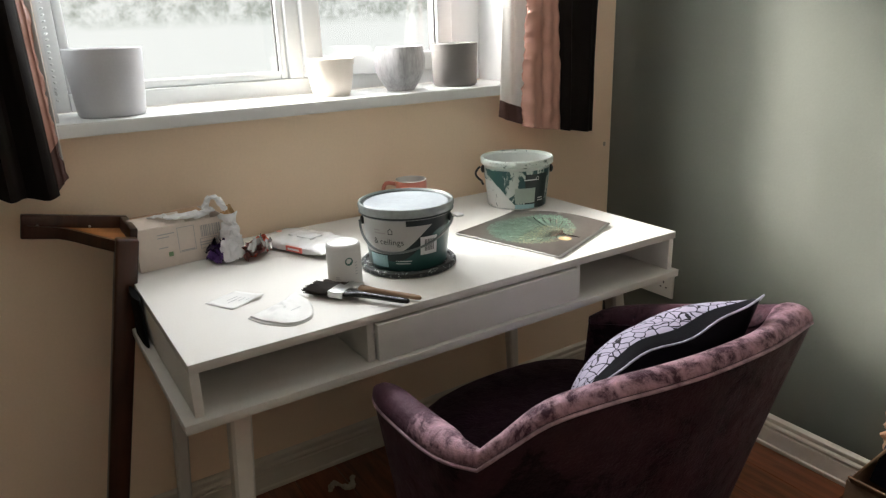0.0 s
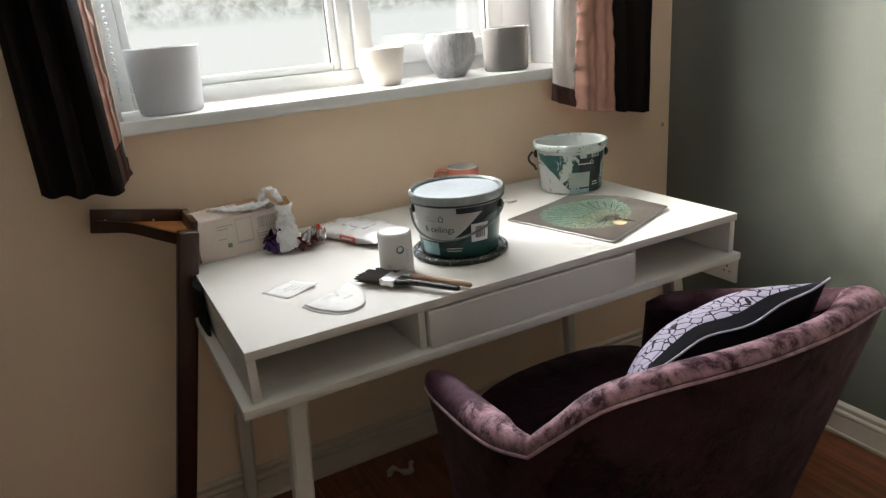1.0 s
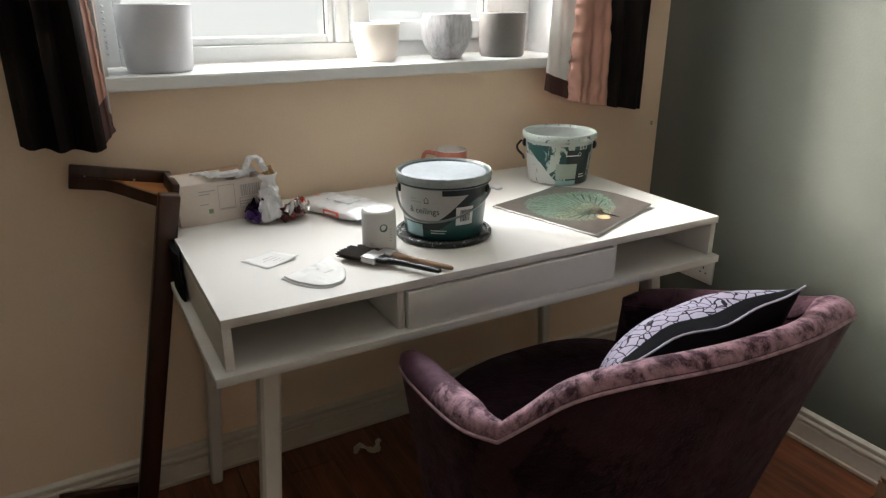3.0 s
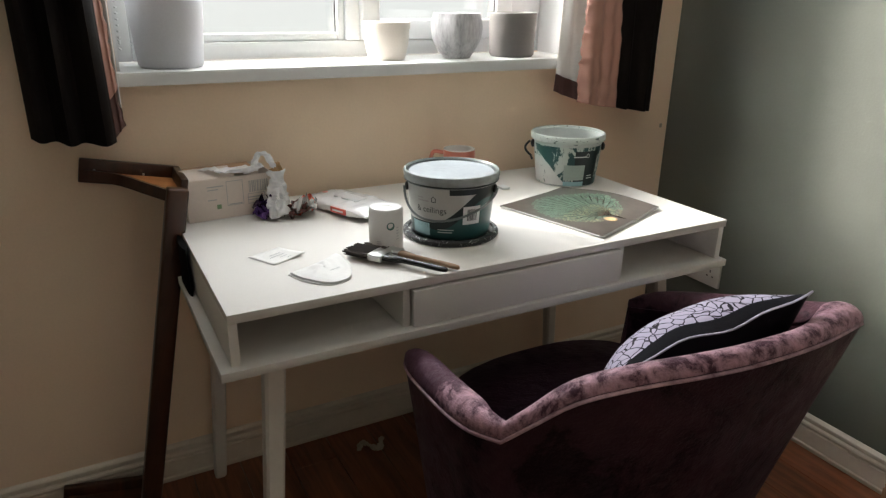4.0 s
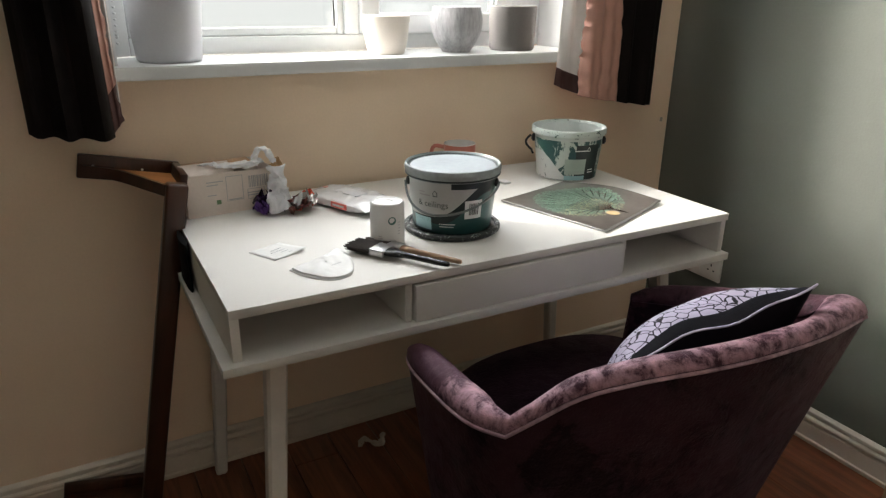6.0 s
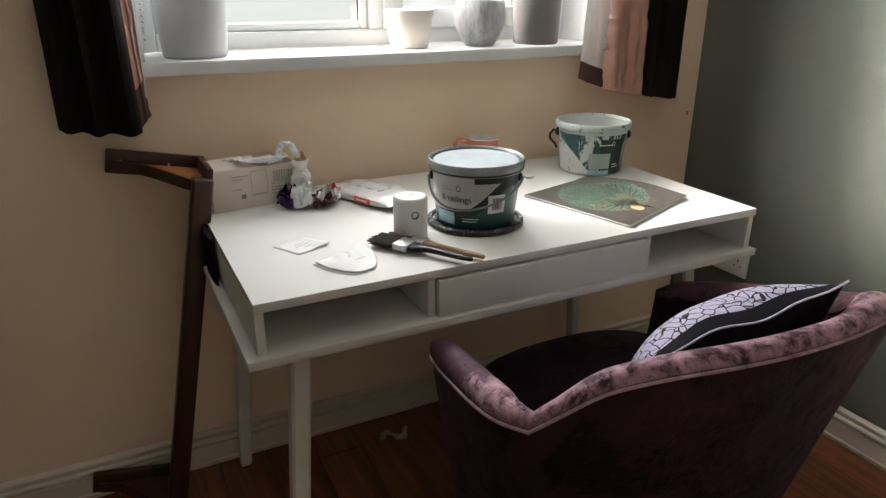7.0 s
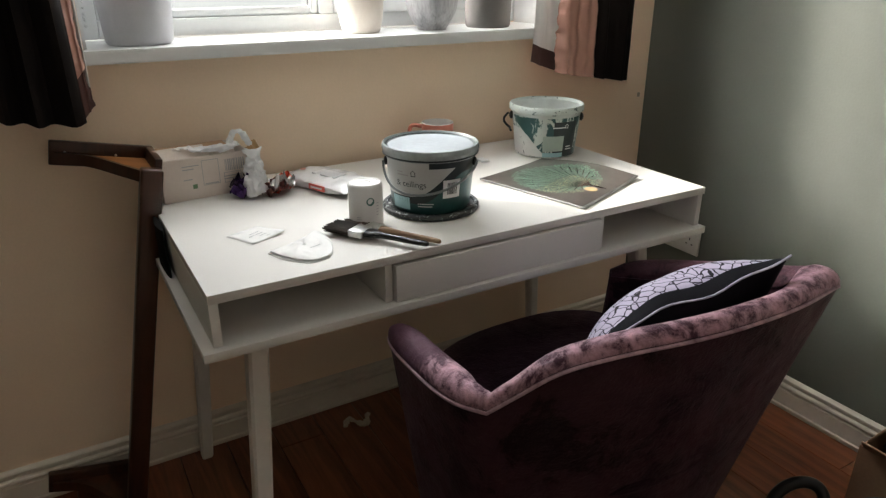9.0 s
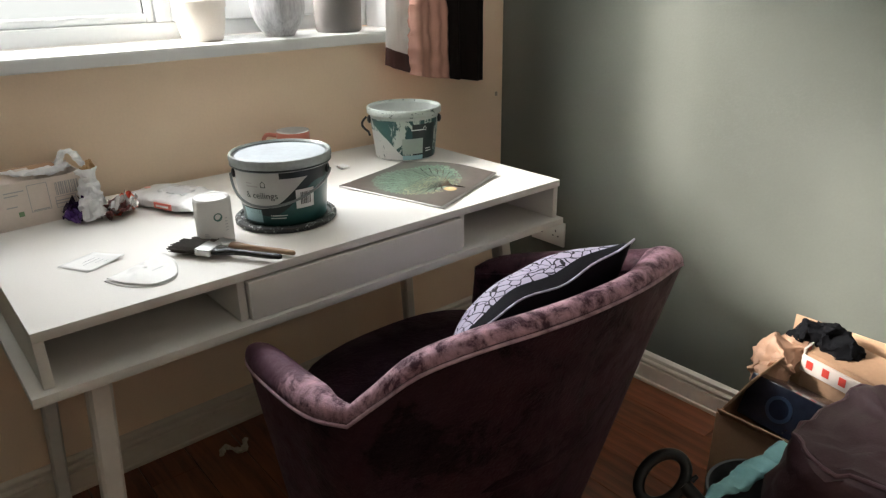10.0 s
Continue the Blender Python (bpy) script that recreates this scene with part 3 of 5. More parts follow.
SMEAR = smeared("paint_smeared_teal_print", (0.018, 0.075, 0.075), (0.52, 0.57, 0.53), 0.52)
SMEARW = smeared("paint_smeared_white_print", (0.60, 0.61, 0.59), (0.03, 0.07, 0.07), 0.63)
SMEARRIM = smeared("paint_smeared_rim", (0.50, 0.55, 0.52), (0.05, 0.08, 0.08), 0.60, (40, 40, 60))
SMEARLID = smeared("paint_flecked_black_lid", (0.014, 0.016, 0.016), (0.40, 0.44, 0.42), 0.585, (60, 60, 90))


def paint_tub_closed():
    t = thing("paint_tub", (-1.076, -0.442, 0.7504), "closed dark teal paint tub standing on a spare lid", "paint tub", "paint tubs on the desk")
    F = 241.0   # the side with the print
    rad = lambda z: 0.0835 + 0.0115 * (z - 0.012) / 0.118
    part("spare_lid", lathe([(0, 0), (0.100, 0), (0.1035, 0.003), (0.1035, 0.010), (0.099, 0.0135), (0.094, 0.0125), (0.092, 0.0085), (0, 0.0085)], 72), SMEARLID, t, "black lid flecked with dried paint")
    part("body", lathe([(0, 0.009), (0.081, 0.009), (0.0835, 0.012), (0.095, 0.130), (0.095, 0.138)], 72), TUBDARK, t)
    lid = part("lid", lathe([(0.0952, 0.122), (0.0985, 0.121), (0.100, 0.123), (0.1005, 0.129), (0.1015, 0.1315), (0.1022, 0.134), (0.1022, 0.139), (0.1005, 0.1435), (0.098, 0.1445), (0.0955, 0.142), (0.0945, 0.1375), (0.090, 0.1365), (0, 0.1372)], 80), LIDRIM, t, "grey lid with a frosted middle")
    part("lid_centre", lathe([(0.0898, 0.137), (0.0893, 0.1382), (0, 0.1388)], 72), LIDGREY, lid)
    part("lid_groove", lathe([(0.0948, 0.1405), (0.0938, 0.1392), (0.0912, 0.1385), (0.0905, 0.1380), (0.0905, 0.1372)], 72), SWOOSH, lid, "dark groove round the lid")
    part("snap_ring", lathe([(0.1004, 0.1228), (0.1012, 0.1235), (0.1012, 0.1255), (0.1004, 0.1262)], 72), SWOOSH, lid)
    p1, p2, p3, p4 = (lambda z, k=k: rad(z) + 0.0004 * k for k in (1, 2, 3, 4))
    edge = lambda a: 0.046 + 0.072 * smoothstep(-30, 50, a - F) ** 1.3
    part("pale_label", strip(p1, F - 88, F + 46, edge, 0.1225, 44), TUBLIGHT, t)
    part("swoosh", strip(p2, F - 60, F + 70, lambda a: max(0.030, edge(a) - 0.010 - 0.012 * smoothstep(-50, 10, a - F)), lambda a: min(0.1225, edge(a) + 0.001), 44), SWOOSH, t)
    # shade under the lid rim, laid on as a dark strip
    part("lid_shade_band", strip(p3, F - 2, F + 84, 0.108, 0.1225), SWOOSH, t)
    part("aqua_patch", strip(p2, F - 62, F - 30, 0.017, 0.044), AQUA, t)
    bar = part("barcode_label", strip(p3, F + 16, F + 41, 0.044, 0.083), LABELWHITE, t)
    bm = bmesh.new()
    random.seed(5)
    a = F + 22
    while a < F + 35:
        w = random.choice((0.5, 0.8, 1.2))
        strip(p4, a, a + w, 0.052, 0.077, 2, bm)
        a += w + random.choice((0.5, 0.8))
    part("barcode_lines", bm, INK, bar)
    part("printed_word", wrap(lettering("& ceilings", 0.0185), p2, F - 50, 0.068), SWOOSH, t, "dark printed word")
    bm = strip(p2, F - 47, F - 30, 0.0905, 0.0935, 8)
    strip(p2, F - 47, F - 38, 0.097, 0.0995, 8, bm)
    part("printed_lines", bm, GREYINK, t)
    house = bmesh.new()
    for q in ([(0, 0), (0, 0.008), (0.0015, 0.008), (0.0015, 0.0015), (0.0085, 0.0015), (0.0085, 0.008), (0.010, 0.008), (0.010, 0)], [(-0.001, 0.0075), (0.005, 0.0135), (0.011, 0.0075), (0.0095, 0.0075), (0.005, 0.0118), (0.0005, 0.0075)]):
        house.faces.new([house.verts.new((x, y, 0)) for x, y in q])
    part("logo_shape", wrap(house, p2, F - 26, 0.0905), SWOOSH, t)
    part("small_print", strip(p2, F - 18, F + 4, 0.0315, 0.0335, 8), LABELWHITE, t)
    part("small_print", strip(p2, F - 18, F + 2, 0.026, 0.028, 8), LABELWHITE, t)
    for sgn in (-78, 72):
        e = lathe([(0, 0), (0.009, 0), (0.009, 0.004), (0.004, 0.006), (0, 0.006)], 20)
        e.transform(pose(0, 0, 0, 0, 0, F + sgn) @ pose(0.0935, 0, 0.108, 0, 90, 0))
        part("handle_ear", e, BLACKPL, t)
    pts = [((rad(0.1) + 0.009 + 0.006 * math.sin(math.pi * u)) * math.cos(radians(F - 78 + 150 * u)), (rad(0.1) + 0.009 + 0.006 * math.sin(math.pi * u)) * math.sin(radians(F - 78 + 150 * u)),
            0.108 - 0.056 * math.sin(math.pi * u) ** 0.75 * (1.28 - 0.85 * u)) for u in (i / 40 for i in range(41))]
    part("bail_handle", sweep(pts, 0.0026, 8), BAIL, t, "grey plastic carrying handle")
    return t


BAIL = plain("grey_handle_plastic", (0.16, 0.18, 0.18), 0.28, 0.15)
paint_tub_closed()


def paint_tub_open():
    t = thing("paint_tub", (-0.567, -0.187, 0.7504), "open paint tub smeared with pale green paint", "paint tub", "paint tubs on the desk")
    F = 232.0
    rad = lambda z: 0.0815 + 0.013 * z / 0.125
    part("body", lathe([(0, 0.0), (0.079, 0.0), (0.0815, 0.003), (0.0945, 0.125), (0.0945, 0.131), (0.0915, 0.131), (0.0885, 0.110), (0.0785, 0.008), (0, 0.006)], 72), TUBWHITE, t)
    part("rim", lathe([(0.0946, 0.118), (0.097, 0.1175), (0.0985, 0.119), (0.0985, 0.1205), (0.1015, 0.121), (0.102, 0.134), (0.0995, 0.1375), (0.095, 0.137), (0.092, 0.131), (0.0945, 0.128)], 72), SMEARRIM, t, "paint-smeared rim")
    part("old_paint", lathe([(0.0788, 0.014), (0.05, 0.016), (0, 0.015)], 48), TUBLIGHT, t, "dried pale paint in the bottom")
    q = [lambda z, k=k: rad(z) + 0.0004 * k for k in (1, 2, 3, 4, 5)]
    part("print_band", strip(q[0], F - 85, F + 85, 0.003, 0.110, 48), SMEAR, t)
    part("white_triangle", strip(q[1], F - 80, F + 0, 0.004, lambda a: 0.078 - 0.070 * smoothstep(-52, 8, a - F)), SMEARW, t)
    part("teal_triangle", strip(q[2], F - 62, F - 26, lambda a: 0.092 - 0.034 * smoothstep(-62, -26, a - F), 0.108), TUBDARK, t)
    part("dark_panel", strip(q[1], F + 14, F + 62, 0.004, 0.100), SWOOSH, t)
    part("green_patch", strip(q[2], F - 4, F + 34, 0.020, 0.062), plain("pale_green_print", (0.36, 0.43, 0.38), 0.4, 0.06), t)
    part("aqua_strip", strip(q[3], F - 4, F + 34, 0.004, 0.016), AQUA, t)
    for a0, a1, z0 in ((12, 34, 0.0835), (40, 52, 0.030), (40, 54, 0.023)):
        part("small_print", strip(q[3], F + a0, F + a1, z0, z0 + 0.0028, 10), LABELWHITE, t)
    h = bmesh.new()
    for pl in ([(0, 0), (0, 0.007), (0.0015, 0.007), (0.0015, 0.0015), (0.0075, 0.0015), (0.0075, 0.007), (0.009, 0.007), (0.009, 0)], [(-0.001, 0.0065), (0.0045, 0.012), (0.010, 0.0065), (0.0085, 0.0065), (0.0045, 0.0103), (0.0005, 0.0065)]):
        h.faces.new([h.verts.new((x, y, 0)) for x, y in pl])
    part("logo_shape", wrap(h, q[4], F + 34, 0.083), LABELWHITE, t)
    for sgn in (-84, 84):
        e = lathe([(0, 0), (0.011, 0), (0.011, 0.005), (0.005, 0.009), (0, 0.009)], 20)
        e.transform(pose(0, 0, 0, 0, 0, F + sgn) @ pose(0.0925, 0, 0.103, 0, 90, 0))
        part("handle_ear", e, BLACKPL, t)
    a = radians(F - 84)
    ux, uy = math.cos(a), math.sin(a)
    pts = [(ux * (0.103 + 0.013 * math.sin(math.pi * u)) - uy * 0.012 * (u - 0.5), uy * (0.103 + 0.013 * math.sin(math.pi * u)) + ux * 0.012 * (u - 0.5), 0.108 - 0.036 * u) for u in (i / 14 for i in range(15))]
    pts += [(0.100 * math.cos(a + k * 0.06), 0.100 * math.sin(a + k * 0.06), 0.072 - 0.002 * k) for k in range(1, 5)]
    part("bail_handle", sweep(pts, 0.0032, 8), BLACKPL, t)
    return t


paint_tub_open()


# ---- mahogany stand leaning on the desk's end ----
def stand():
    s = thing("wooden_stand", (-1.779, -0.185, 0.004), "dark mahogany stand with curved shelves leaning on the desk", "stand")
    part("post", cuboid(0, 0.044, -0.017, 0.015, 0.0, 0.862, 0.006, seg=3), MAHOG, s)
    for z, flip in ((0.826, 1), (0.005, 0)):
        hgt = 0.052
        part("back_rail", cuboid(-0.158, 0.046, 0.138, 0.155, z, z + hgt, 0.003), MAHOG, s)
        part("side_rail", cuboid(0.030, 0.046, 0.0155, 0.1378, z, z + hgt, 0.003), MAHOG, s)
        curve = polyline([(-0.150, 0.132, 0), (-0.085, 0.112, 0), (-0.03, 0.040, 0), (-0.0005, 0.0, 0)], 18)
        apron = loft([[(p.x, p.y, z + 0.006), (p.x + 0.008, p.y + 0.006, z + 0.006), (p.x + 0.008, p.y + 0.006, z + 0.030), (p.x, p.y, z + 0.030)] for p in curve])
        part("curved_apron", apron, MAHOG, s)
        outline = [(p.x + 0.009, p.y + 0.007) for p in curve] + [(0.0295, 0.0165), (0.0295, 0.1375), (-0.120, 0.1375)]
        part("shelf", prism(outline, z + 0.012, z + 0.026), SHELFW if flip else MAHOG, s, "orange-brown veneered shelf" if flip else "")
    for x in (-0.128, -0.03):
        sc = lathe([(0, 0), (0.003, 0), (0.002, 0.001), (0, 0.001)], 10)
        sc.transform(pose(x, 0.1378, 0.855, 90, 0, 0))
        part("screw", sc, STEEL, s)
    s.rotation_euler[1] = radians(11.0)
    return s


def gap_strip():
    # flat black piece put into the dark gap between stand and desk
    c = thing("gap_strip", (-1.6065, -0.255, 0.6545), "black strip filling the gap between the stand and the desk", "cloth")
    rings = []
    for k in range(13):
        z = 0.0005 + 0.094 * k / 12
        wd = 0.064 - 0.014 * k / 12 + 0.004 * math.sin(k * 1.3)
        rings.append([Vector((0.0062 * math.cos(a) * (1 + 0.3 * noise.noise(Vector((z * 60, a, 1)))), wd * math.sin(a) - 0.008 * (1 - k / 12), z)) for a in (2 * math.pi * j / 24 for j in range(24))])
    part("cloth", loft(rings), plain("matte_black_strip", (0.006, 0.006, 0.006), 0.9, 0.3, 20, 300, 0.4, spec=0.1), c)


STEEL = plain("brushed_steel", (0.55, 0.55, 0.54), 0.35, 0.1, 10, 300, 0.1, metal=1.0, stretch=(1, 12, 1))
stand()
gap_strip()


# ---- things on the desk ----
DZ = 0.7503
CARD = plain("pale_printed_carton", (0.70, 0.60, 0.53), 0.6, 0.06, 10, 150, 0.15)
KRAFT = plain("brown_corrugated_card", (0.46, 0.28, 0.165), 0.75, 0.12, 8, 120, 0.25)
FILM = plain("crinkled_white_plastic_film", (0.72, 0.71, 0.71), 0.22, 0.06, 12, 60, 0.5)
PAPER = plain("white_paper", (0.70, 0.69, 0.67), 0.7, 0.04, 14, 200, 0.1)


def carton():
    c = thing("cardboard_box", (-1.478, -0.085, DZ), "pale printed cardboard carton with its top torn open", "box", turn=6)
    w, d, h, t = 0.100, 0.048, 0.093, 0.003
    body = bmesh.new()
    cuboid(-w, w, -d, -d + t, 0, h, 0.0006, body)
    cuboid(-w, w, d - t, d, 0, h + 0.008, 0.0006, body)
    cuboid(-w, -w + t, -d + t, d - t, 0, h, 0.0006, body)
    cuboid(w - t, w, -d + t, d - t, 0, h, 0.0006, body)
    cuboid(-w + t, w - t, -d + t, d - t, 0, t, 0, body)
    part("carton", body, CARD, c)
    fl = cuboid(-w, w * 0.1, -0.0015, 0.0015, 0, 0.05, 0.0006)
    fl.transform(pose(0, -d + 0.002, h, -72, 0, 0))
    part("flap", fl, CARD, c)
    fl = cuboid(-w + 0.004, w - 0.03, -0.0015, 0.0015, 0, 0.04, 0.0006)
    fl.transform(pose(0, d - 0.002, h + 0.008, 96, 0, 0))
    part("flap", fl, KRAFT, c, "torn brown inner flap")
    y = -d - 0.0006
    bars = bmesh.new()
    random.seed(3)
    x = 0.040
    while x < 0.082:
        b = random.choice((0.0012, 0.002, 0.003))
        cuboid(x, x + b, y, y + 0.0004, 0.053, 0.080, 0, bars)
        x += b + random.choice((0.0012, 0.002))
    tagged(part("barcode_lines", bars, GREYINK, c), kind="stuff")
    pr = bmesh.new()
    for x0, x1, z in ((-0.055, -0.018, 0.075), (-0.055, -0.03, 0.068), (-0.055, -0.035, 0.045), (0.035, 0.075, 0.040), (0.035, 0.07, 0.034), (-0.008, 0.022, 0.03)):
        cuboid(x0, x1, y, y + 0.0004, z, z + 0.0022, 0, pr)
    for a, b, zz, z2 in ((-0.012, 0.026, 0.028, 0.085), (0.036, 0.076, 0.026, 0.05)):
        for q in ((a, b, zz, zz + 0.0012), (a, b, z2 - 0.0012, z2), (a, a + 0.0012, zz, z2), (b - 0.0012, b, zz, z2)):
            cuboid(q[0], q[1], y + 0.0001, y + 0.0004, q[2], q[3], 0, pr)
    tagged(part("printed_lines", pr, GREYINK, c), kind="stuff")
    part("green_mark", cuboid(-0.036, -0.026, y, y + 0.0004, 0.024, 0.034, 0), plain("green_print", (0.16, 0.26, 0.13), 0.6), c)


carton()


def crumple(rings, amount, freq, seed, closed=True):
    """Pushes points about with noise, so that sheet and film look creased."""
    out = []
    for ring in rings:
        row = []
        for p in ring:
            v = Vector(p)
            q = v * freq + Vector((seed, seed * 1.7, 0))
            k = noise.noise_vector(q) * amount + noise.noise_vector(q * 2.7) * amount * 0.5
            row.append(v + k)
        out.append(row)
    return out


def film_blob(path, radii, amount, freq, seed, flat=1.0, n=26, steps=40):
    pts = polyline(path, steps)
    rr = polyline([(r, 0, 0) for r in radii], steps)
    rings = []
    for i, p in enumerate(pts):
        d = (pts[min(steps - 1, i + 1)] - pts[max(0, i - 1)]).normalized()
        s = d.cross(Vector((0, 0.2, 1))).normalized()
        u = s.cross(d).normalized()
        rings.append([p + s * rr[i].x * math.cos(2 * math.pi * j / n) + u * rr[i].x * flat * math.sin(2 * math.pi * j / n) for j in range(n)])
    rings = crumple(rings, amount, freq, seed)
    for r in rings:
        for v in r:
            v.z = max(v.z, 0.0012)
    return loft(rings)


BAGFILM = sheer("thin_white_bag_film", (0.92, 0.91, 0.91), 0.55)
bag = thing("plastic_bag", (-1.408, -0.118, DZ), "crumpled thin white plastic bag spilling from the carton", "bag")
part("film", film_blob([(-0.125, 0.02, 0.104), (-0.07, 0.0, 0.106), (-0.02, -0.005, 0.106), (0.010, -0.005, 0.112)], [0.006, 0.030, 0.034, 0.020], 0.008, 34, 2, 0.22, 34, 60), BAGFILM, bag, smooth=False)
part("loop", film_blob([(-0.012, -0.012, 0.104), (0.000, -0.012, 0.138), (0.016, -0.015, 0.140), (0.034, -0.022, 0.108)], [0.011, 0.009, 0.009, 0.014], 0.007, 48, 5, 0.5, 22, 40), BAGFILM, bag, "standing handle loop", smooth=False)
part("film", film_blob([(0.034, -0.030, 0.098), (0.034, -0.044, 0.066), (0.028, -0.060, 0.040), (0.030, -0.078, 0.010)], [0.018, 0.016, 0.022, 0.028], 0.011, 42, 7, 0.6, 34, 50), BAGFILM, bag, smooth=False)
scrap = thing("paper_scrap", (-1.352, -0.045, DZ), "small crumpled tan paper behind the bag", "paper")
part("sheet", film_blob([(-0.02, 0, 0.012), (0, 0, 0.075), (0.02, 0, 0.083)], [0.008, 0.013, 0.009], 0.008, 60, 3), plain("tan_paper", (0.50, 0.30, 0.14), 0.6), scrap)


def wipes():
    w = thing("wipes_pack", (-1.215, -0.185, DZ), "white plastic pack of wipes with a red label", "wipes", turn=-68)
    rings = []
    for i in range(25):
        u = -1 + 2 * i / 24
        e = max(0.06, 1 - abs(u) ** 5)
        ring = []
        for j in range(28):
            a = 2 * math.pi * j / 28
            x, y = math.cos(a), math.sin(a)
            r = (abs(x) ** 3.5 + abs(y) ** 3.5) ** (-1 / 3.5)
            ring.append(Vector((0.114 * u, 0.060 * r * x * (0.9 + 0.1 * e), 0.0145 + 0.014 * e * r * y)))
        rings.append(ring)
    rings = crumple(rings, 0.004, 45, 4)
    for r in rings:
        for v in r:
            v.z = max(v.z, 0.0006)
    part("film_wrap", loft(rings), FILM, w)
    lab = bmesh.new()
    cuboid(0.010, 0.060, -0.0650, -0.0620, 0.010, 0.023, 0.0003, lab)
    part("red_label", lab, plain("red_print", (0.62, 0.12, 0.09), 0.4), w)
    part("label_writing", cuboid(0.017, 0.053, -0.0656, -0.0649, 0.0145, 0.0185, 0), LABELWHITE, w)
    part("round_mark", lathe([(0, 0), (0.007, 0), (0.007, 0.0008), (0, 0.0008)], 18, loc=(-0.07, -0.01, 0.0305)), plain("soft_red_print", (0.6, 0.25, 0.2), 0.5), w)
    part("seal", cuboid(-0.030, 0.045, -0.018, 0.020, 0.0285, 0.0312, 0.0006), plain("grey_film_seal", (0.60, 0.60, 0.61), 0.3), w, "resealable flap")


wipes()


def wrapper(x, y, label, mats, seed, size=0.024, turn=0.0):
    """A twist of foil: crushed sheets with sharp folds and torn ends."""
    w = thing("sweet_wrapper", (x, y, DZ), label, "wrapper", "sweet wrappers on the desk", turn)
    random.seed(seed)
    for k, mt in enumerate(mats):
        cx, cy = random.uniform(-0.9, 0.9) * size, random.uniform(-0.5, 0.5) * size
        tilt, roll_ = random.uniform(-50, 50), random.uniform(0, 360)
        bm, g, n = bmesh.new(), [], 8
        for a in range(n + 1):
            row = []
            for b in range(n + 1):
                u, v = (a / n - 0.5) * 1.5, (b / n - 0.5) * 1.1
                q = Vector((u * 3.2 + seed, v * 3.2 + k * 5, 1))
                fold = noise.noise(q) * 0.85 + abs(noise.noise(q * 2.3)) * 0.5
                pinch = 1 - 0.55 * math.exp(-(u - 0.25) ** 2 / 0.02)
                row.append(Vector((u * size, v * size * pinch, fold * size)))
            g.append(row)
        m = pose(cx, cy, size * 0.55, tilt, random.uniform(-30, 30), roll_)
        rows = [[bm.verts.new(m @ p) for p in row] for row in g]
        for v in bm.verts:
            v.co.z = max(v.co.z, 0.0006)
        for ra, rb in zip(rows, rows[1:]):
            for b in range(n):
                bm.faces.new((ra[b], ra[b + 1], rb[b + 1], rb[b]))
        part("foil", bm, mt, w, smooth=False).modifiers.new("sheet", "SOLIDIFY").thickness = 0.0003


FOIL_P = plain("purple_foil", (0.10, 0.045, 0.19), 0.25, 0.3, 30, 120, 0.4, metal=0.6)
FOIL_D = plain("dark_foil", (0.04, 0.02, 0.06), 0.25, 0.3, 30, 120, 0.4, metal=0.6)
FOIL_S = plain("silver_foil", (0.68, 0.66, 0.65), 0.25, 0.15, 30, 120, 0.4, metal=0.7)
FOIL_R = plain("red_orange_foil", (0.62, 0.10, 0.05), 0.28, 0.25, 30, 120, 0.4, metal=0.4)
FOIL_B = plain("brown_foil", (0.12, 0.035, 0.03), 0.28, 0.25, 30, 120, 0.4, metal=0.4)
wrapper(-1.394, -0.158, "crumpled purple and blue foil sweet wrapper", (FOIL_P, FOIL_D, FOIL_P, FOIL_S, FOIL_D), 4, 0.034)
wrapper(-1.322, -0.192, "crumpled red and silver sweet wrapper", (FOIL_S, FOIL_R, FOIL_S, FOIL_B, FOIL_S), 9, 0.034)

can = thing("white_canister", (-1.240, -0.468, DZ), "white cylindrical carton with a small round green logo", "canister")
cr = 0.0345
part("body", lathe([(0, 0), (cr - 0.002, 0), (cr, 0.002), (cr, 0.081), (cr - 0.001, 0.0845), (cr - 0.0035, 0.087), (cr - 0.006, 0.0868), (cr - 0.008, 0.0852), (0.012, 0.0856), (0.011, 0.0846), (0, 0.0846)], 56), PAPER, can)
cf = lambda z: cr + 0.0004
dot = bmesh.new()
dot.faces.new([dot.verts.new((0.0082 * math.cos(2 * math.pi * k / 24), 0.0082 * math.sin(2 * math.pi * k / 24), 0)) for k in range(24)])
bmesh.ops.triangulate(dot, faces=dot.faces[:])
part("round_logo", wrap(dot, cf, 262, 0.055), plain("dark_green_print", (0.06, 0.15, 0.13), 0.5), can)
PALEINK = plain("pale_grey_ink", (0.42, 0.42, 0.43), 0.5)
for k in range(5):
    part("printed_line", strip(cf, 215, 228 + 3 * (k % 2), 0.022 - 0.004 * k, 0.0235 - 0.004 * k, 4), PALEINK, can)
    part("printed_line", strip(cf, 282, 292, 0.050 - 0.006 * k, 0.0515 - 0.006 * k, 4), PALEINK, can)
part("logo_bar", strip(lambda z: cr + 0.0007, 258, 266, 0.0543, 0.0551, 4), LABELWHITE, can)

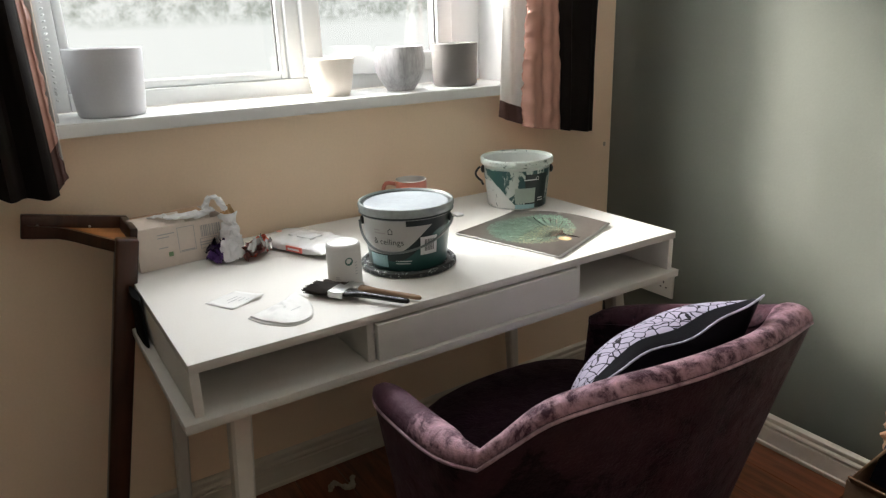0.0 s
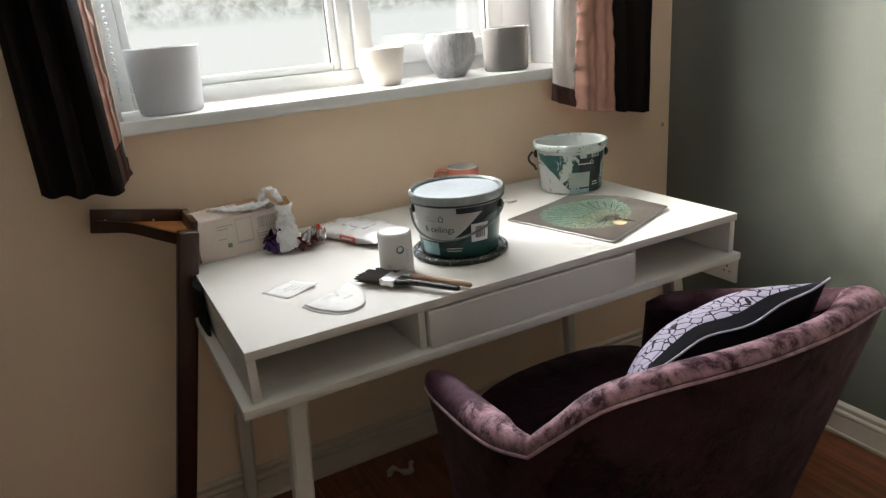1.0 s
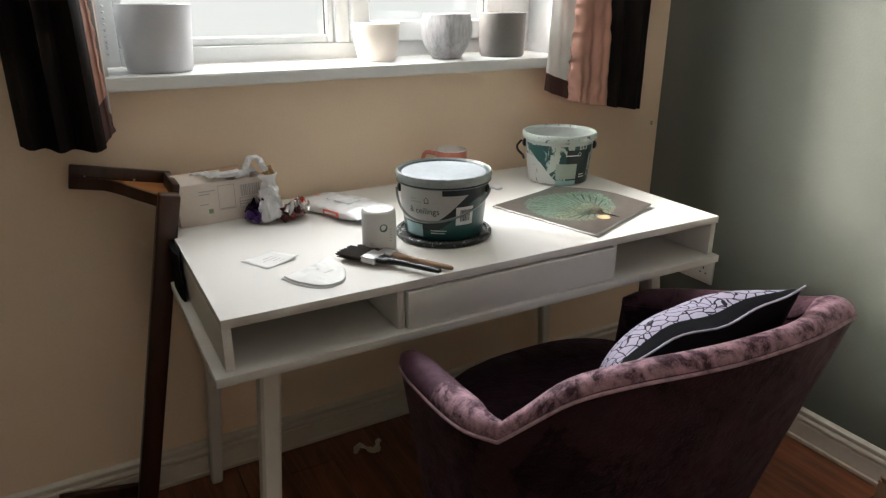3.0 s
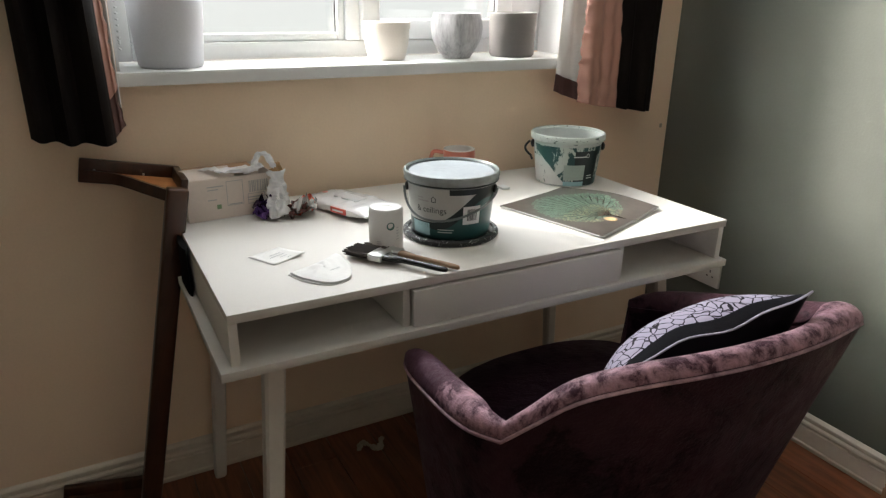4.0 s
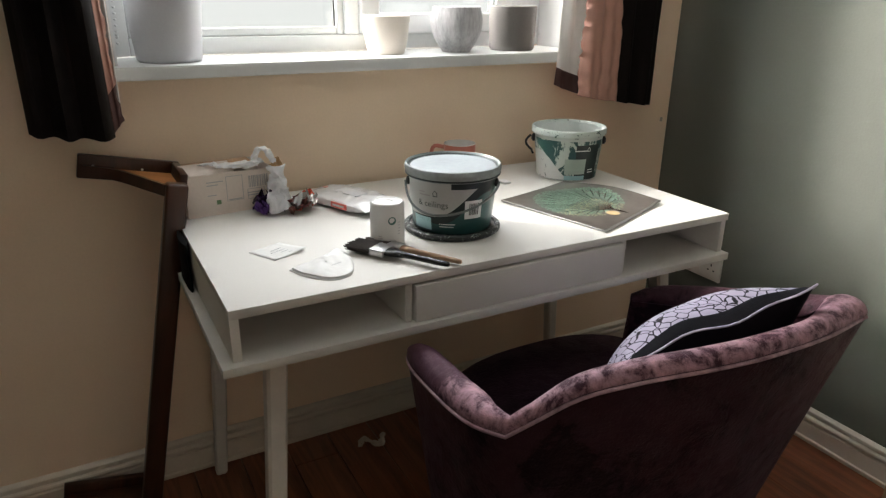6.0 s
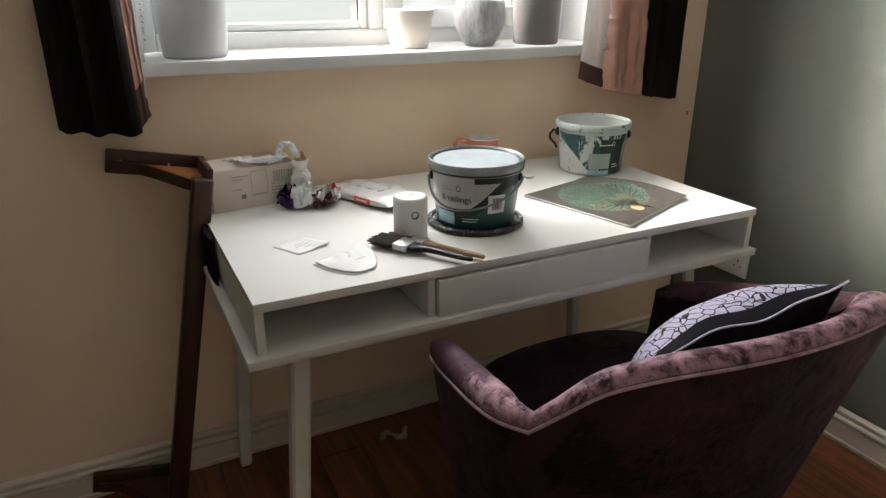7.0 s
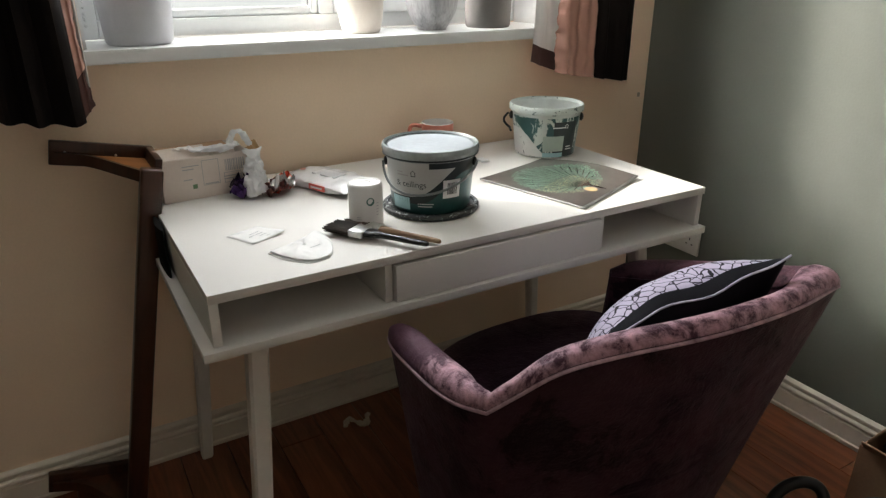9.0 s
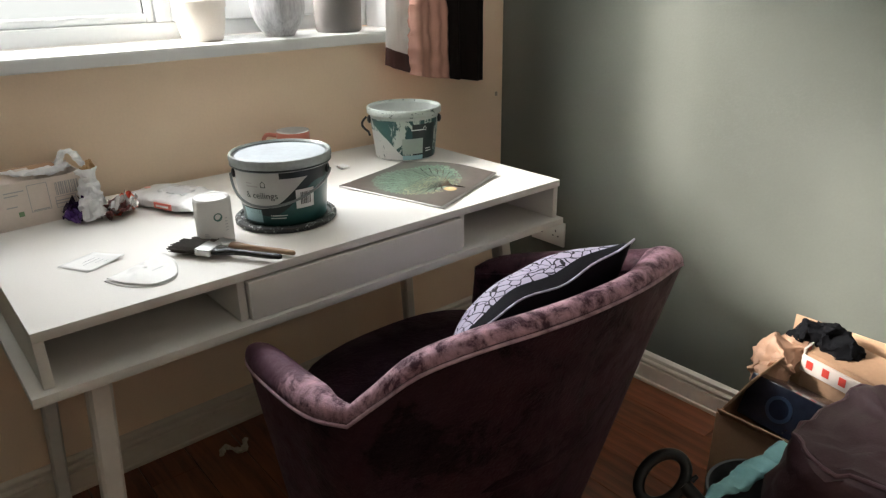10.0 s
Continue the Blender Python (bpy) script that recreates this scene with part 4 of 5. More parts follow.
mug = thing("mug", (-0.866, -0.105, DZ), "salmon red mug with a white inside behind the tub", "mug", turn=0)
part("body", lathe([(0, 0), (0.032, 0), (0.036, 0.004), (0.0415, 0.03), (0.0425, 0.096), (0.0424, 0.0985)], 48), plain("salmon_red_glaze", (0.60, 0.20, 0.14), 0.28, 0.08), mug)
part("inside", lathe([(0.0424, 0.0986), (0.0415, 0.1005), (0.0392, 0.1005), (0.0385, 0.097), (0.037, 0.02), (0, 0.012)], 48), plain("white_glaze", (0.74, 0.70, 0.66), 0.25, 0.04), mug)
part("handle", sweep(polyline([(-0.034, 0.019, 0.088), (-0.060, 0.032, 0.091), (-0.066, 0.036, 0.064), (-0.053, 0.029, 0.030), (-0.033, 0.018, 0.024)], 18), 0.0055, 10), plain("salmon_red_glaze_handle", (0.60, 0.20, 0.14), 0.28, 0.08), mug)


def brush(x0, y0, x1, y1, label, bristle, handle, width, z=0.0, hl=0.5):
    b = thing("paint_brush", (x0, y0, DZ + z), label, "paint brush", "paint brushes on the desk", math.degrees(math.atan2(y1 - y0, x1 - x0)))
    L = math.hypot(x1 - x0, y1 - y0)
    w = width / 2
    random.seed(int(width * 10000))
    br = bmesh.new()
    for k in range(90):
        v = random.uniform(-1, 1)
        h = random.uniform(0.002, 0.014)
        tip = Vector((random.uniform(-0.003, 0.004), v * w * 1.05 + random.uniform(-0.003, 0.003), h * 0.9 + 0.001))
        rt = Vector((L * 0.26, v * w * 0.94, 0.003 + h * 0.75))
        sweep([tip, tip.lerp(rt, 0.5) + Vector((0, 0, random.uniform(-0.0005, 0.001))), rt], [0.0009, 0.0017, 0.0017], 4, br)
    part("bristles", br, bristle, b)
    fe = bmesh.new()
    cuboid(L * 0.25, L * 0.40, -w, w, 0.0015, 0.0155, 0.003, fe)
    for q in (0.27, 0.375):
        cuboid(L * q, L * (q + 0.012), -w - 0.0005, w + 0.0005, 0.001, 0.016, 0.001, fe)
    part("ferrule", fe, STEEL, b, "worn metal ferrule")
    prof = [(0.395, 0.85, 0.013), (0.45, 0.8, 0.013), (0.50, 0.55, 0.013), (0.56, 0.34, 0.012), (0.68, 0.30, 0.011), (0.82, 0.36, 0.011), (0.93, 0.40, 0.010), (0.985, 0.30, 0.009), (1.0, 0.12, 0.006)]
    rings = []
    for f, ww, th in prof:
        rings.append([(L * f, ww * w * math.cos(2 * math.pi * j / 14), 0.0085 + th * 0.5 * math.sin(2 * math.pi * j / 14)) for j in range(14)])
    part("handle", loft(rings), handle, b)
    return b


brush(-1.322, -0.476, -1.203, -0.660, "wide paint brush with dark bristles and black handle", plain("dark_bristles", (0.035, 0.027, 0.022), 0.7, 0.4, 20, 300), plain("glossy_black_handle", (0.014, 0.014, 0.014), 0.25, 0.2), 0.042, 0.004)
brush(-1.285, -0.462, -1.172, -0.651, "smaller paint brush with a bare wooden handle", plain("brown_bristles", (0.06, 0.045, 0.035), 0.7, 0.4, 20, 300), wood("bare_handle_wood", (0.20, 0.11, 0.06), (0.45, 0.29, 0.17), 0.5, (3, 10, 10)), 0.030)


def leaf_pad():
    m = thing("dust_mask", (-1.400, -0.540, DZ), "folded white paper dust mask lying flat", "dust mask")
    outline = polyline([(-0.062, 0.012, 0), (-0.045, -0.030, 0), (-0.010, -0.066, 0), (0.030, -0.058, 0), (0.050, -0.018, 0), (0.058, 0.030, 0), (0.050, 0.072, 0), (0.020, 0.052, 0), (-0.020, 0.030, 0), (-0.062, 0.012, 0)], 61)[:-1]
    for k, (zz, sc) in enumerate(((0.0, 1.0), (0.0028, 0.97))):
        rings = []
        for i in range(14):
            t = 0.02 + 0.98 * i / 13
            ring = []
            for p in outline:
                q = Vector((p.x * t * sc + 0.003 * k, p.y * t * sc + 0.002 * k, 0))
                fold = 0.010 * max(0, 1 - abs(q.x * 0.7 - q.y * 0.5 + 0.004) / 0.03) * (1 - t ** 3)
                q.z = zz + 0.0012 + (fold + 0.007 * abs(noise.noise(q * 48 + Vector((k, 2, 5)))) * (1 - t ** 4)) * (0.3 + 0.35 * k)
                ring.append(q)
            rings.append(ring)
        ob = part("layer", loft(rings, caps=False), PAPER, m)
        ob.modifiers.new("sheet", "SOLIDIFY").thickness = 0.0009
    mk = cuboid(-0.004, 0.018, -0.0012, 0.0012, 0, 0.0004, 0)
    mk.transform(pose(0.008, -0.030, 0.0145, 0, 0, 20))
    part("printed_mark", mk, plain("faint_grey_ink", (0.5, 0.5, 0.5), 0.6), m)


leaf_pad()

cardn = thing("note_card", (0, 0, DZ), "small white card with faint grey print", "card")
cq = [(-1.506, -0.406), (-1.472, -0.469), (-1.401, -0.440), (-1.437, -0.375)]
bm = bmesh.new()
grid = []
for i in range(9):
    row = []
    for j in range(9):
        u, v = i / 8, j / 8
        a = Vector((*cq[0], 0)).lerp(Vector((*cq[1], 0)), v)
        b = Vector((*cq[3], 0)).lerp(Vector((*cq[2], 0)), v)
        p = a.lerp(b, u)
        p.z = 0.0008 + 0.006 * max(0, u + v - 1) ** 2
        row.append(bm.verts.new(p))
    grid.append(row)
for a, b in zip(grid, grid[1:]):
    for j in range(8):
        bm.faces.new((a[j], a[j + 1], b[j + 1], b[j]))
co = part("sheet", bm, PAPER, cardn)
co.modifiers.new("sheet", "SOLIDIFY").thickness = 0.0005
pr = bmesh.new()
for k, (ln_, of) in enumerate(((0.026, 0.0), (0.034, -0.004), (0.018, 0.004), (0.010, 0.01))):
    tmp = cuboid(-ln_ / 2 + of, ln_ / 2 + of, -0.0006, 0.0006, 0, 0.0003, 0)
    join(pr, tmp, pose(-1.455 + 0.0045 * k, -0.414 - 0.0095 * k, 0.0016 + 0.0002 * k, 0, 0, 27))
part("printed_lines", pr, PALEINK, cardn)

bit = thing("white_token", (-0.775, -0.190, DZ), "small flat white plastic piece beside the tub", "plastic piece")
part("disc", cuboid(-0.012, 0.012, -0.016, 0.016, 0, 0.007, 0.003), LABELWHITE, bit)


# ---- picture mat ----
def picture_mat():
    c = [Vector((-0.879, -0.334, 0)), Vector((-0.804, -0.629, 0)), Vector((-0.538, -0.519, 0)), Vector((-0.634, -0.264, 0))]
    m = thing("table_mat", (-0.718, -0.438, DZ), "glossy placemat printed with a green and gold tree", "placemat")
    o = Vector((-0.718, -0.438, 0))

    def at(u, v, z):
        p = c[0].lerp(c[3], u).lerp(c[1].lerp(c[2], u), v) - o
        lift = 0.014 * smoothstep(0.72, 1.0, u) * smoothstep(0.3, 1.0, 1 - abs(v - 0.55)) + 0.003 * (u - 0.5) ** 2
        return p + Vector((0, 0, z + lift))

    def sheet(u0, u1, v0, v1, z, n=20):
        bm = bmesh.new()
        g = [[bm.verts.new(at(u0 + (u1 - u0) * i / n, v0 + (v1 - v0) * j / n, z)) for j in range(n + 1)] for i in range(n + 1)]
        for a, b in zip(g, g[1:]):
            for j in range(n):
                bm.faces.new((a[j], a[j + 1], b[j + 1], b[j]))
        return bm
    base = part("mat_base", sheet(0, 1, 0, 1, 0.001), plain("clear_white_mat_edge", (0.42, 0.41, 0.39), 0.25, 0.05), m)
    sol = base.modifiers.new("sheet", "SOLIDIFY")
    sol.thickness, sol.offset = 0.003, 1
    part("printed_ground", sheet(0.008, 0.992, 0.010, 0.980, 0.0044), plain("dark_brown_gloss_print", (0.085, 0.073, 0.064), 0.32, 0.3, 9, 60, 0.03, coat=0.4), m)
    crown, gold, stem = bmesh.new(), bmesh.new(), bmesh.new()
    random.seed(12)

    def fleck(bm, u, v, s, z):
        a = random.uniform(0, 6.28)
        pts = [at(u + s * math.cos(a + k * 1.2566) * (1 if k else 1.5), v + s * math.sin(a + k * 1.2566), z) for k in range(5)]
        bm.faces.new([bm.verts.new(p) for p in pts])
    for k in range(2300):
        ang, rr = random.uniform(0, 6.28), math.sqrt(random.random())
        u, v = 0.50 + 0.42 * rr * math.cos(ang), 0.47 + 0.38 * rr * math.sin(ang)
        if v > 0.66 and abs(u - 0.44) < 0.10:
            continue
        fleck(gold if (v > 0.50 and u < 0.72 and random.random() < 0.7) else crown, u, v, random.uniform(0.0045, 0.010), 0.0050)
    for k in range(26):
        u1, v1 = 0.50 + 0.36 * math.cos(k * 0.24 + 2.9), 0.47 + 0.33 * math.sin(k * 0.24 + 2.9)
        line = polyline([(0.52, 0.93, 0), (0.52, 0.80, 0), ((0.52 + u1) / 2, (0.70 + v1) / 2, 0), (u1, v1, 0)], 9)
        for a, b in zip(line, line[1:]):
            d = (b - a)
            s = Vector((-d.y, d.x, 0)).normalized() * 0.0032
            stem.faces.new([stem.verts.new(at(p.x, p.y, 0.0054)) for p in (a + s, a - s, b - s, b + s)])
    under = bmesh.new()
    under.faces.new([under.verts.new(at(0.50 + 0.40 * math.cos(k * 0.1257) * (1 + 0.04 * math.sin(k * 1.9)), 0.45 + 0.34 * math.sin(k * 0.1257) * (1 + 0.04 * math.cos(k * 2.3)), 0.0047)) for k in range(50)])
    bmesh.ops.triangulate(under, faces=under.faces[:])
    part("printed_crown", under, plain("dim_green_print", (0.085, 0.125, 0.095), 0.32, 0.4, 40, 90, 0.02, coat=0.4), m, smooth=False)
    part("printed_foliage", crown, plain("green_leaf_print", (0.14, 0.225, 0.165), 0.32, 0.35, 30, 60, 0.02, coat=0.5), m, smooth=False)
    part("printed_foliage", gold, plain("gold_leaf_print", (0.29, 0.29, 0.18), 0.32, 0.3, 30, 60, 0.02, coat=0.5), m, "yellow-green printed leaves", smooth=False)
    part("printed_tree", stem, plain("dark_branch_print", (0.060, 0.047, 0.038), 0.2, 0.2, coat=0.5), m, smooth=False)
    disc = bmesh.new()
    disc.faces.new([disc.verts.new(at(0.42 + 0.055 * math.cos(k * 0.2618), 0.84 + 0.055 * math.sin(k * 0.2618), 0.0058)) for k in range(24)])
    part("printed_moon", disc, plain("gold_disc_print", (0.46, 0.34, 0.19), 0.2, 0.2, coat=0.5), m, smooth=False)


picture_mat()


# ---- cushion on the chair ----
def patterned(name):
    m, nt, b = graph(name)
    v = coords(nt, (1, 0.55, 1))
    vor = node(nt, "ShaderNodeTexVoronoi", Scale=56.0)
    vor.feature = "DISTANCE_TO_EDGE"
    wob = node(nt, "ShaderNodeTexNoise", Scale=22.0, Detail=2.0)
    nt.links.new(v, wob.inputs["Vector"])
    mixv = nt.nodes.new("ShaderNodeMix")
    mixv.data_type = "VECTOR"
    mixv.inputs["Factor"].default_value = 0.035
    nt.links.new(v, mixv.inputs["A"])
    nt.links.new(wob.outputs["Color"], mixv.inputs["B"])
    nt.links.new(mixv.outputs["Result"], vor.inputs["Vector"])
    nt.links.new(ramp(nt, vor.outputs["Distance"], [(0.035, (0.008, 0.006, 0.010)), (0.065, (0.38, 0.34, 0.44))]), b.inputs["Base Color"])
    b.inputs["Roughness"].default_value = 0.7
    b.inputs["Specular IOR Level"].default_value = 0.15
    bump(nt, b, vor.outputs["Distance"], 0.3, 0.003)
    return m


def cushion():
    B, A = Vector((-0.738, -1.060, 0.788)), Vector((-1.095, -0.985, 0.668))
    u = (B - A).normalized()
    v = Vector((0.0, 0.58, -0.81))
    v = (v - u * v.dot(u)).normalized()
    n = v.cross(u).normalized()
    if n.z < 0:
        n = -n
    size = 0.185
    ctr = B - u * size + v * size
    c = new("cushion")
    tagged(c, "black scatter cushion with lilac leaf pattern and pale piping", "cushion")
    c.matrix_world = Matrix.Translation(ctr) @ Matrix((-u, -v, n)).transposed().to_4x4()

    def seam(x, y):
        """The slack edge of the cushion bows out of its plane."""
        return (0.017 * math.exp(-((x - 0.40) / 0.42) ** 2) + 0.003 * math.sin(9 * x)) * max(0.0, y) ** 3 * (1 - x ** 8)

    def side(sign):
        bm = bmesh.new()
        k = 34
        g = []
        for i in range(k + 1):
            row = []
            for j in range(k + 1):
                x, y = -1 + 2 * i / k, -1 + 2 * j / k
                pinch = 1 - 0.055 * (1 - abs(x) ** 2) * abs(y) ** 3 - 0.055 * (1 - abs(y) ** 2) * abs(x) ** 3
                h = (0.098 if sign > 0 else 0.065) * ((1 - abs(x) ** 2.4) * (1 - abs(y) ** 2.4)) ** 0.62
                h += 0.004 * noise.noise(Vector((x * 2.2, y * 2.2, 4 + sign))) * (1 - max(abs(x), abs(y)) ** 4)
                row.append(bm.verts.new((x * size * pinch, y * size * pinch, sign * h + seam(x, y))))
            g.append(row)
        for i, (a, b) in enumerate(zip(g, g[1:])):
            for j in range(k):
                f = bm.faces.new((a[j], a[j + 1], b[j + 1], b[j]))
                f.material_index = 1 if min(i, j, k - 1 - i, k - 1 - j) < 1 else 0
        return bm
    black = plain("black_cushion_cloth", (0.006, 0.005, 0.008), 0.8, 0.2, 12, 400, 0.2, spec=0.12)
    part("front_cover", side(1), (patterned("lilac_leaf_cloth"), black), c, "lilac leaf pattern on black")
    part("back_cover", side(-1), (black, black), c)
    edge = []
    for s0 in range(4):
        for k in range(20):
            t = -1 + 2 * k / 20
            q = size * (1 - 0.055 * (1 - t * t))
            edge.append([(t * size, -q, 0), (q, t * size, seam(1, t)), (-t * size, q, seam(-t, 1)), (-q, -t * size, 0)][s0])
    part("piping", sweep(edge, 0.0019, 8, closed=True), plain("pale_lilac_piping", (0.48, 0.45, 0.55), 0.6), c, "pale piping")


cushion()


# ---- wall socket, blind chain, wall scar, scrap on the floor ----
sk = thing("wall_socket", (-0.0005, -0.241, 0.395), "white double plug socket on the green wall", "socket")
WPL = plain("white_socket_plastic", (0.72, 0.70, 0.66), 0.3, 0.03)
part("plate", cuboid(-0.009, 0, -0.073, 0.073, -0.043, 0.043, 0.003), WPL, sk)
for cy in (-0.036, 0.036):
    hol = bmesh.new()
    cuboid(-0.0098, -0.0088, cy - 0.002, cy + 0.002, 0.004, 0.012, 0, hol)
    for dy in (-0.011, 0.011):
        cuboid(-0.0098, -0.0088, cy + dy - 0.0032, cy + dy + 0.0032, -0.011, -0.007, 0, hol)
    part("pin_holes", hol, INK, sk, smooth=False)
    part("switch", cuboid(-0.0115, -0.0091, cy * 0.36 - 0.005, cy * 0.36 + 0.005, 0.014, 0.030, 0.001), WPL, sk)

cab = thing("power_cable", (-0.56, -0.45, 0.625), "thin black cable hanging under the desk", "cable")
part("wire", sweep(polyline([(0.16, 0.05, 0.005), (0.06, 0.0, -0.012), (0.0, -0.02, -0.055), (0.03, 0.02, -0.10), (0.06, 0.06, -0.05), (0.05, 0.10, 0.004)], 40), 0.003, 8), BLACKPL, cab)

ch = thing("blind_chain", (-1.650, 0.03, 1.10), "white beaded blind cord hanging in the reveal", "blind chain")
bm = bmesh.new()
for side_ in (0, 1):
    for k in range(78):
        tmp = bmesh.new()
        bmesh.ops.create_icosphere(tmp, subdivisions=1, radius=0.0028)
        join(bm, tmp, pose(0.004 * math.sin(k * 0.06), 0.028 * side_, 0.0125 * k + 0.03 * (k == 0)))
tagged(part("beads", bm, UPVC, ch), kind="stuff")

sc = thing("wall_fixing", (-0.030, -0.0006, 0.835), "small grey screw fixing in the cream wall", "fixing")
part("head", cuboid(-0.005, 0.005, -0.004, 0, -0.007, 0.007, 0.002), plain("aged_grey_plastic", (0.42, 0.35, 0.27), 0.6), sc)

lit = thing("plaster_crumbs", (-1.150, -0.112, 0.001), "pale crumbled bits of filler on the floor", "debris", kind="stuff")
bm = bmesh.new()
random.seed(21)
for k in range(13):
    a = k / 12
    tmp = bmesh.new()
    bmesh.ops.create_icosphere(tmp, subdivisions=2, radius=random.uniform(0.006, 0.011))
    off = Vector((random.random() * 9, k, 3))
    for vv in tmp.verts:
        vv.co *= 1 + 0.5 * noise.noise(vv.co * 160 + off)
        vv.co.z *= 0.65
    join(bm, tmp, pose(-0.035 + 0.075 * a, -0.012 + 0.022 * math.sin(a * 7), 0.006))
part("crumbs", bm, plain("pale_filler", (0.50, 0.42, 0.33), 0.8, 0.2, 40, 200, 0.4), lit)


# ---- box of things by the green wall ----
def floor_box():
    b = thing("cardboard_box", (-0.225, -1.30, 0.0005), "open brown cardboard box with printed parcel tape", "box")
    w, d, h, t = 0.175, 0.205, 0.290, 0.004
    for x0, x1, y0, y1 in ((-w, -w + t, -d, d), (w - t, w, -d, d), (-w + t, w - t, -d, -d + t), (-w + t, w - t, d - t, d)):
        part("side_panel", cuboid(x0, x1, y0, y1, 0, h, 0.0015), KRAFT, b)
    part("base_panel", cuboid(-w + t, w - t, -d + t, d - t, 0, t, 0), KRAFT, b)
    fl = cuboid(-0.002, 0.002, -d, d, 0, 0.125, 0.001)
    fl.transform(pose(w - 0.003, 0, h, 0, 4, 0))
    part("flap", fl, KRAFT, b)
    fl = cuboid(-w * 0.85, w * 0.9, -0.002, 0.002, 0, 0.11, 0.001)
    fl.transform(pose(0, d - 0.003, h, 28, 0, 0))
    part("flap", fl, KRAFT, b)
    fl = cuboid(-0.002, 0.002, -d, d * 0.96, 0, 0.028, 0.001)
    fl.transform(pose(-w + 0.002, 0, h - 0.001, 0, -38, 0))
    part("flap", fl, KRAFT, b, "torn front flap")


floor_box()

TAPE = plain("white_printed_parcel_tape", (0.66, 0.58, 0.52), 0.3, 0.05)
par = thing("parcel", (-0.150, -1.315, 0.245), "brown paper parcel with white tape printed with red blocks", "parcel", turn=-14)
part("wrapping", loft(crumple([[(x, y * s, z) for x, y in ((-0.06, -0.13), (0.06, -0.13), (0.065, 0), (0.06, 0.13), (-0.06, 0.13), (-0.065, 0))] for z, s in ((0, 1), (0.06, 1.0), (0.12, 0.98), (0.155, 0.94))], 0.006, 20, 3)), plain("tan_parcel_paper", (0.40, 0.235, 0.14), 0.6, 0.12, 14, 90, 0.3), par)
tp = cuboid(-0.072, -0.0665, -0.125, 0.125, 0.108, 0.148, 0.001)
tape = part("tape", tp, TAPE, par)
REDPRINT = plain("red_tape_print", (0.62, 0.06, 0.04), 0.4)
for k in range(6):
    y = -0.105 + 0.040 * k
    part("red_block", cuboid(-0.0732, -0.0718, y, y + 0.016, 0.120, 0.140, 0), REDPRINT, tape)

pp = thing("packing_paper", (-0.18, -1.145, 0.272), "crumpled tan packing paper with a strip of taped print", "paper")
part("sheet", film_blob([(-0.09, 0.01, 0.03), (-0.04, 0.02, 0.075), (0.02, 0.015, 0.105), (0.07, 0.02, 0.09)], [0.02, 0.05, 0.052, 0.03], 0.026, 22, 3, 0.6, 26, 40), plain("tan_packing_paper", (0.43, 0.25, 0.16), 0.65, 0.15, 14, 90, 0.3), pp)
part("tape_strip", cuboid(-0.005, 0.04, -0.036, -0.031, 0.115, 0.135, 0.001), TAPE, pp)
part("red_block", cuboid(0.006, 0.022, -0.038, -0.036, 0.118, 0.132, 0), plain("red_tape_print_block", (0.62, 0.06, 0.04), 0.4), pp)

dk = thing("boxed_item", (-0.292, -1.230, 0.272), "dark blue glossy printed box lying in the carton", "box", turn=-8)
bx = cuboid(-0.055, 0.075, -0.105, 0.105, -0.05, 0.05, 0.003)
bx.transform(pose(0, 0, 0.03, 0, 24, 0))
part("sleeve", bx, plain("dark_blue_gloss_card", (0.020, 0.025, 0.045), 0.22, 0.4, 12, 60, 0.04, coat=0.5), dk)
rg = lathe([(0.022, 0), (0.030, 0), (0.030, 0.001), (0.022, 0.001)], 28)
rg.transform(pose(0, 0, 0.03, 0, 24, 0) @ pose(-0.056, 0.02, 0.0, 0, -90, 0))
part("printed_ring", rg, plain("blue_print", (0.025, 0.045, 0.09), 0.3), dk)

blk = thing("black_fabric_item", (-0.120, -1.205, 0.325), "black crumpled cloth bundle on the box", "cloth")
part("cloth", film_blob([(-0.03, 0.080, 0.055), (0.0, 0.045, 0.095), (0.0, -0.01, 0.088), (-0.02, -0.070, 0.045)], [0.020, 0.040, 0.040, 0.034], 0.014, 40, 8, 0.8, 28, 40), plain("black_fleece", (0.005, 0.005, 0.006), 0.9, 0.3, 20, 300, 0.5, spec=0.1), blk)
wp = thing("packing_film", (-0.09, -1.40, 0.33), "crinkled clear white packing film in the box", "packing film")
part("film", film_blob([(-0.03, 0.05, 0.03), (0.0, 0.0, 0.07), (-0.02, -0.08, 0.06)], [0.03, 0.05, 0.05], 0.03, 30, 6, 0.8, 28, 40), FILM, wp)

bagp = thing("fabric_bag", (-0.455, -1.49, 0.0), "slumped dark purple fabric bag beside the box", "bag")
rings = []
for z, s in ((0.0, 0.86), (0.06, 1.0), (0.18, 1.04), (0.32, 1.0), (0.41, 0.95), (0.445, 0.84), (0.452, 0.4)):
    rings.append([Vector((0.17 * s * math.copysign(abs(math.cos(a)) ** 0.38, math.cos(a)), 0.20 * s * math.copysign(abs(math.sin(a)) ** 0.38, math.sin(a)), z)) for a in (2 * math.pi * j / 56 for j in range(56))])
dense = []
for a, b in zip(rings, rings[1:]):
    for k in range(5):
        dense.append([p.lerp(q, k / 5) for p, q in zip(a, b)])
dense.append(rings[-1])
dense = crumple(crumple(dense, 0.022, 9, 6), 0.007, 34, 2)
for r in dense:
    for p in r:
        p.z = max(p.z, 0.001)
part("cloth", loft(dense), plain("dark_purple_nylon", (0.080, 0.040, 0.048), 0.5, 0.2, 8, 240, 0.25), bagp)
rim = [p.copy() for p in dense[-7]]
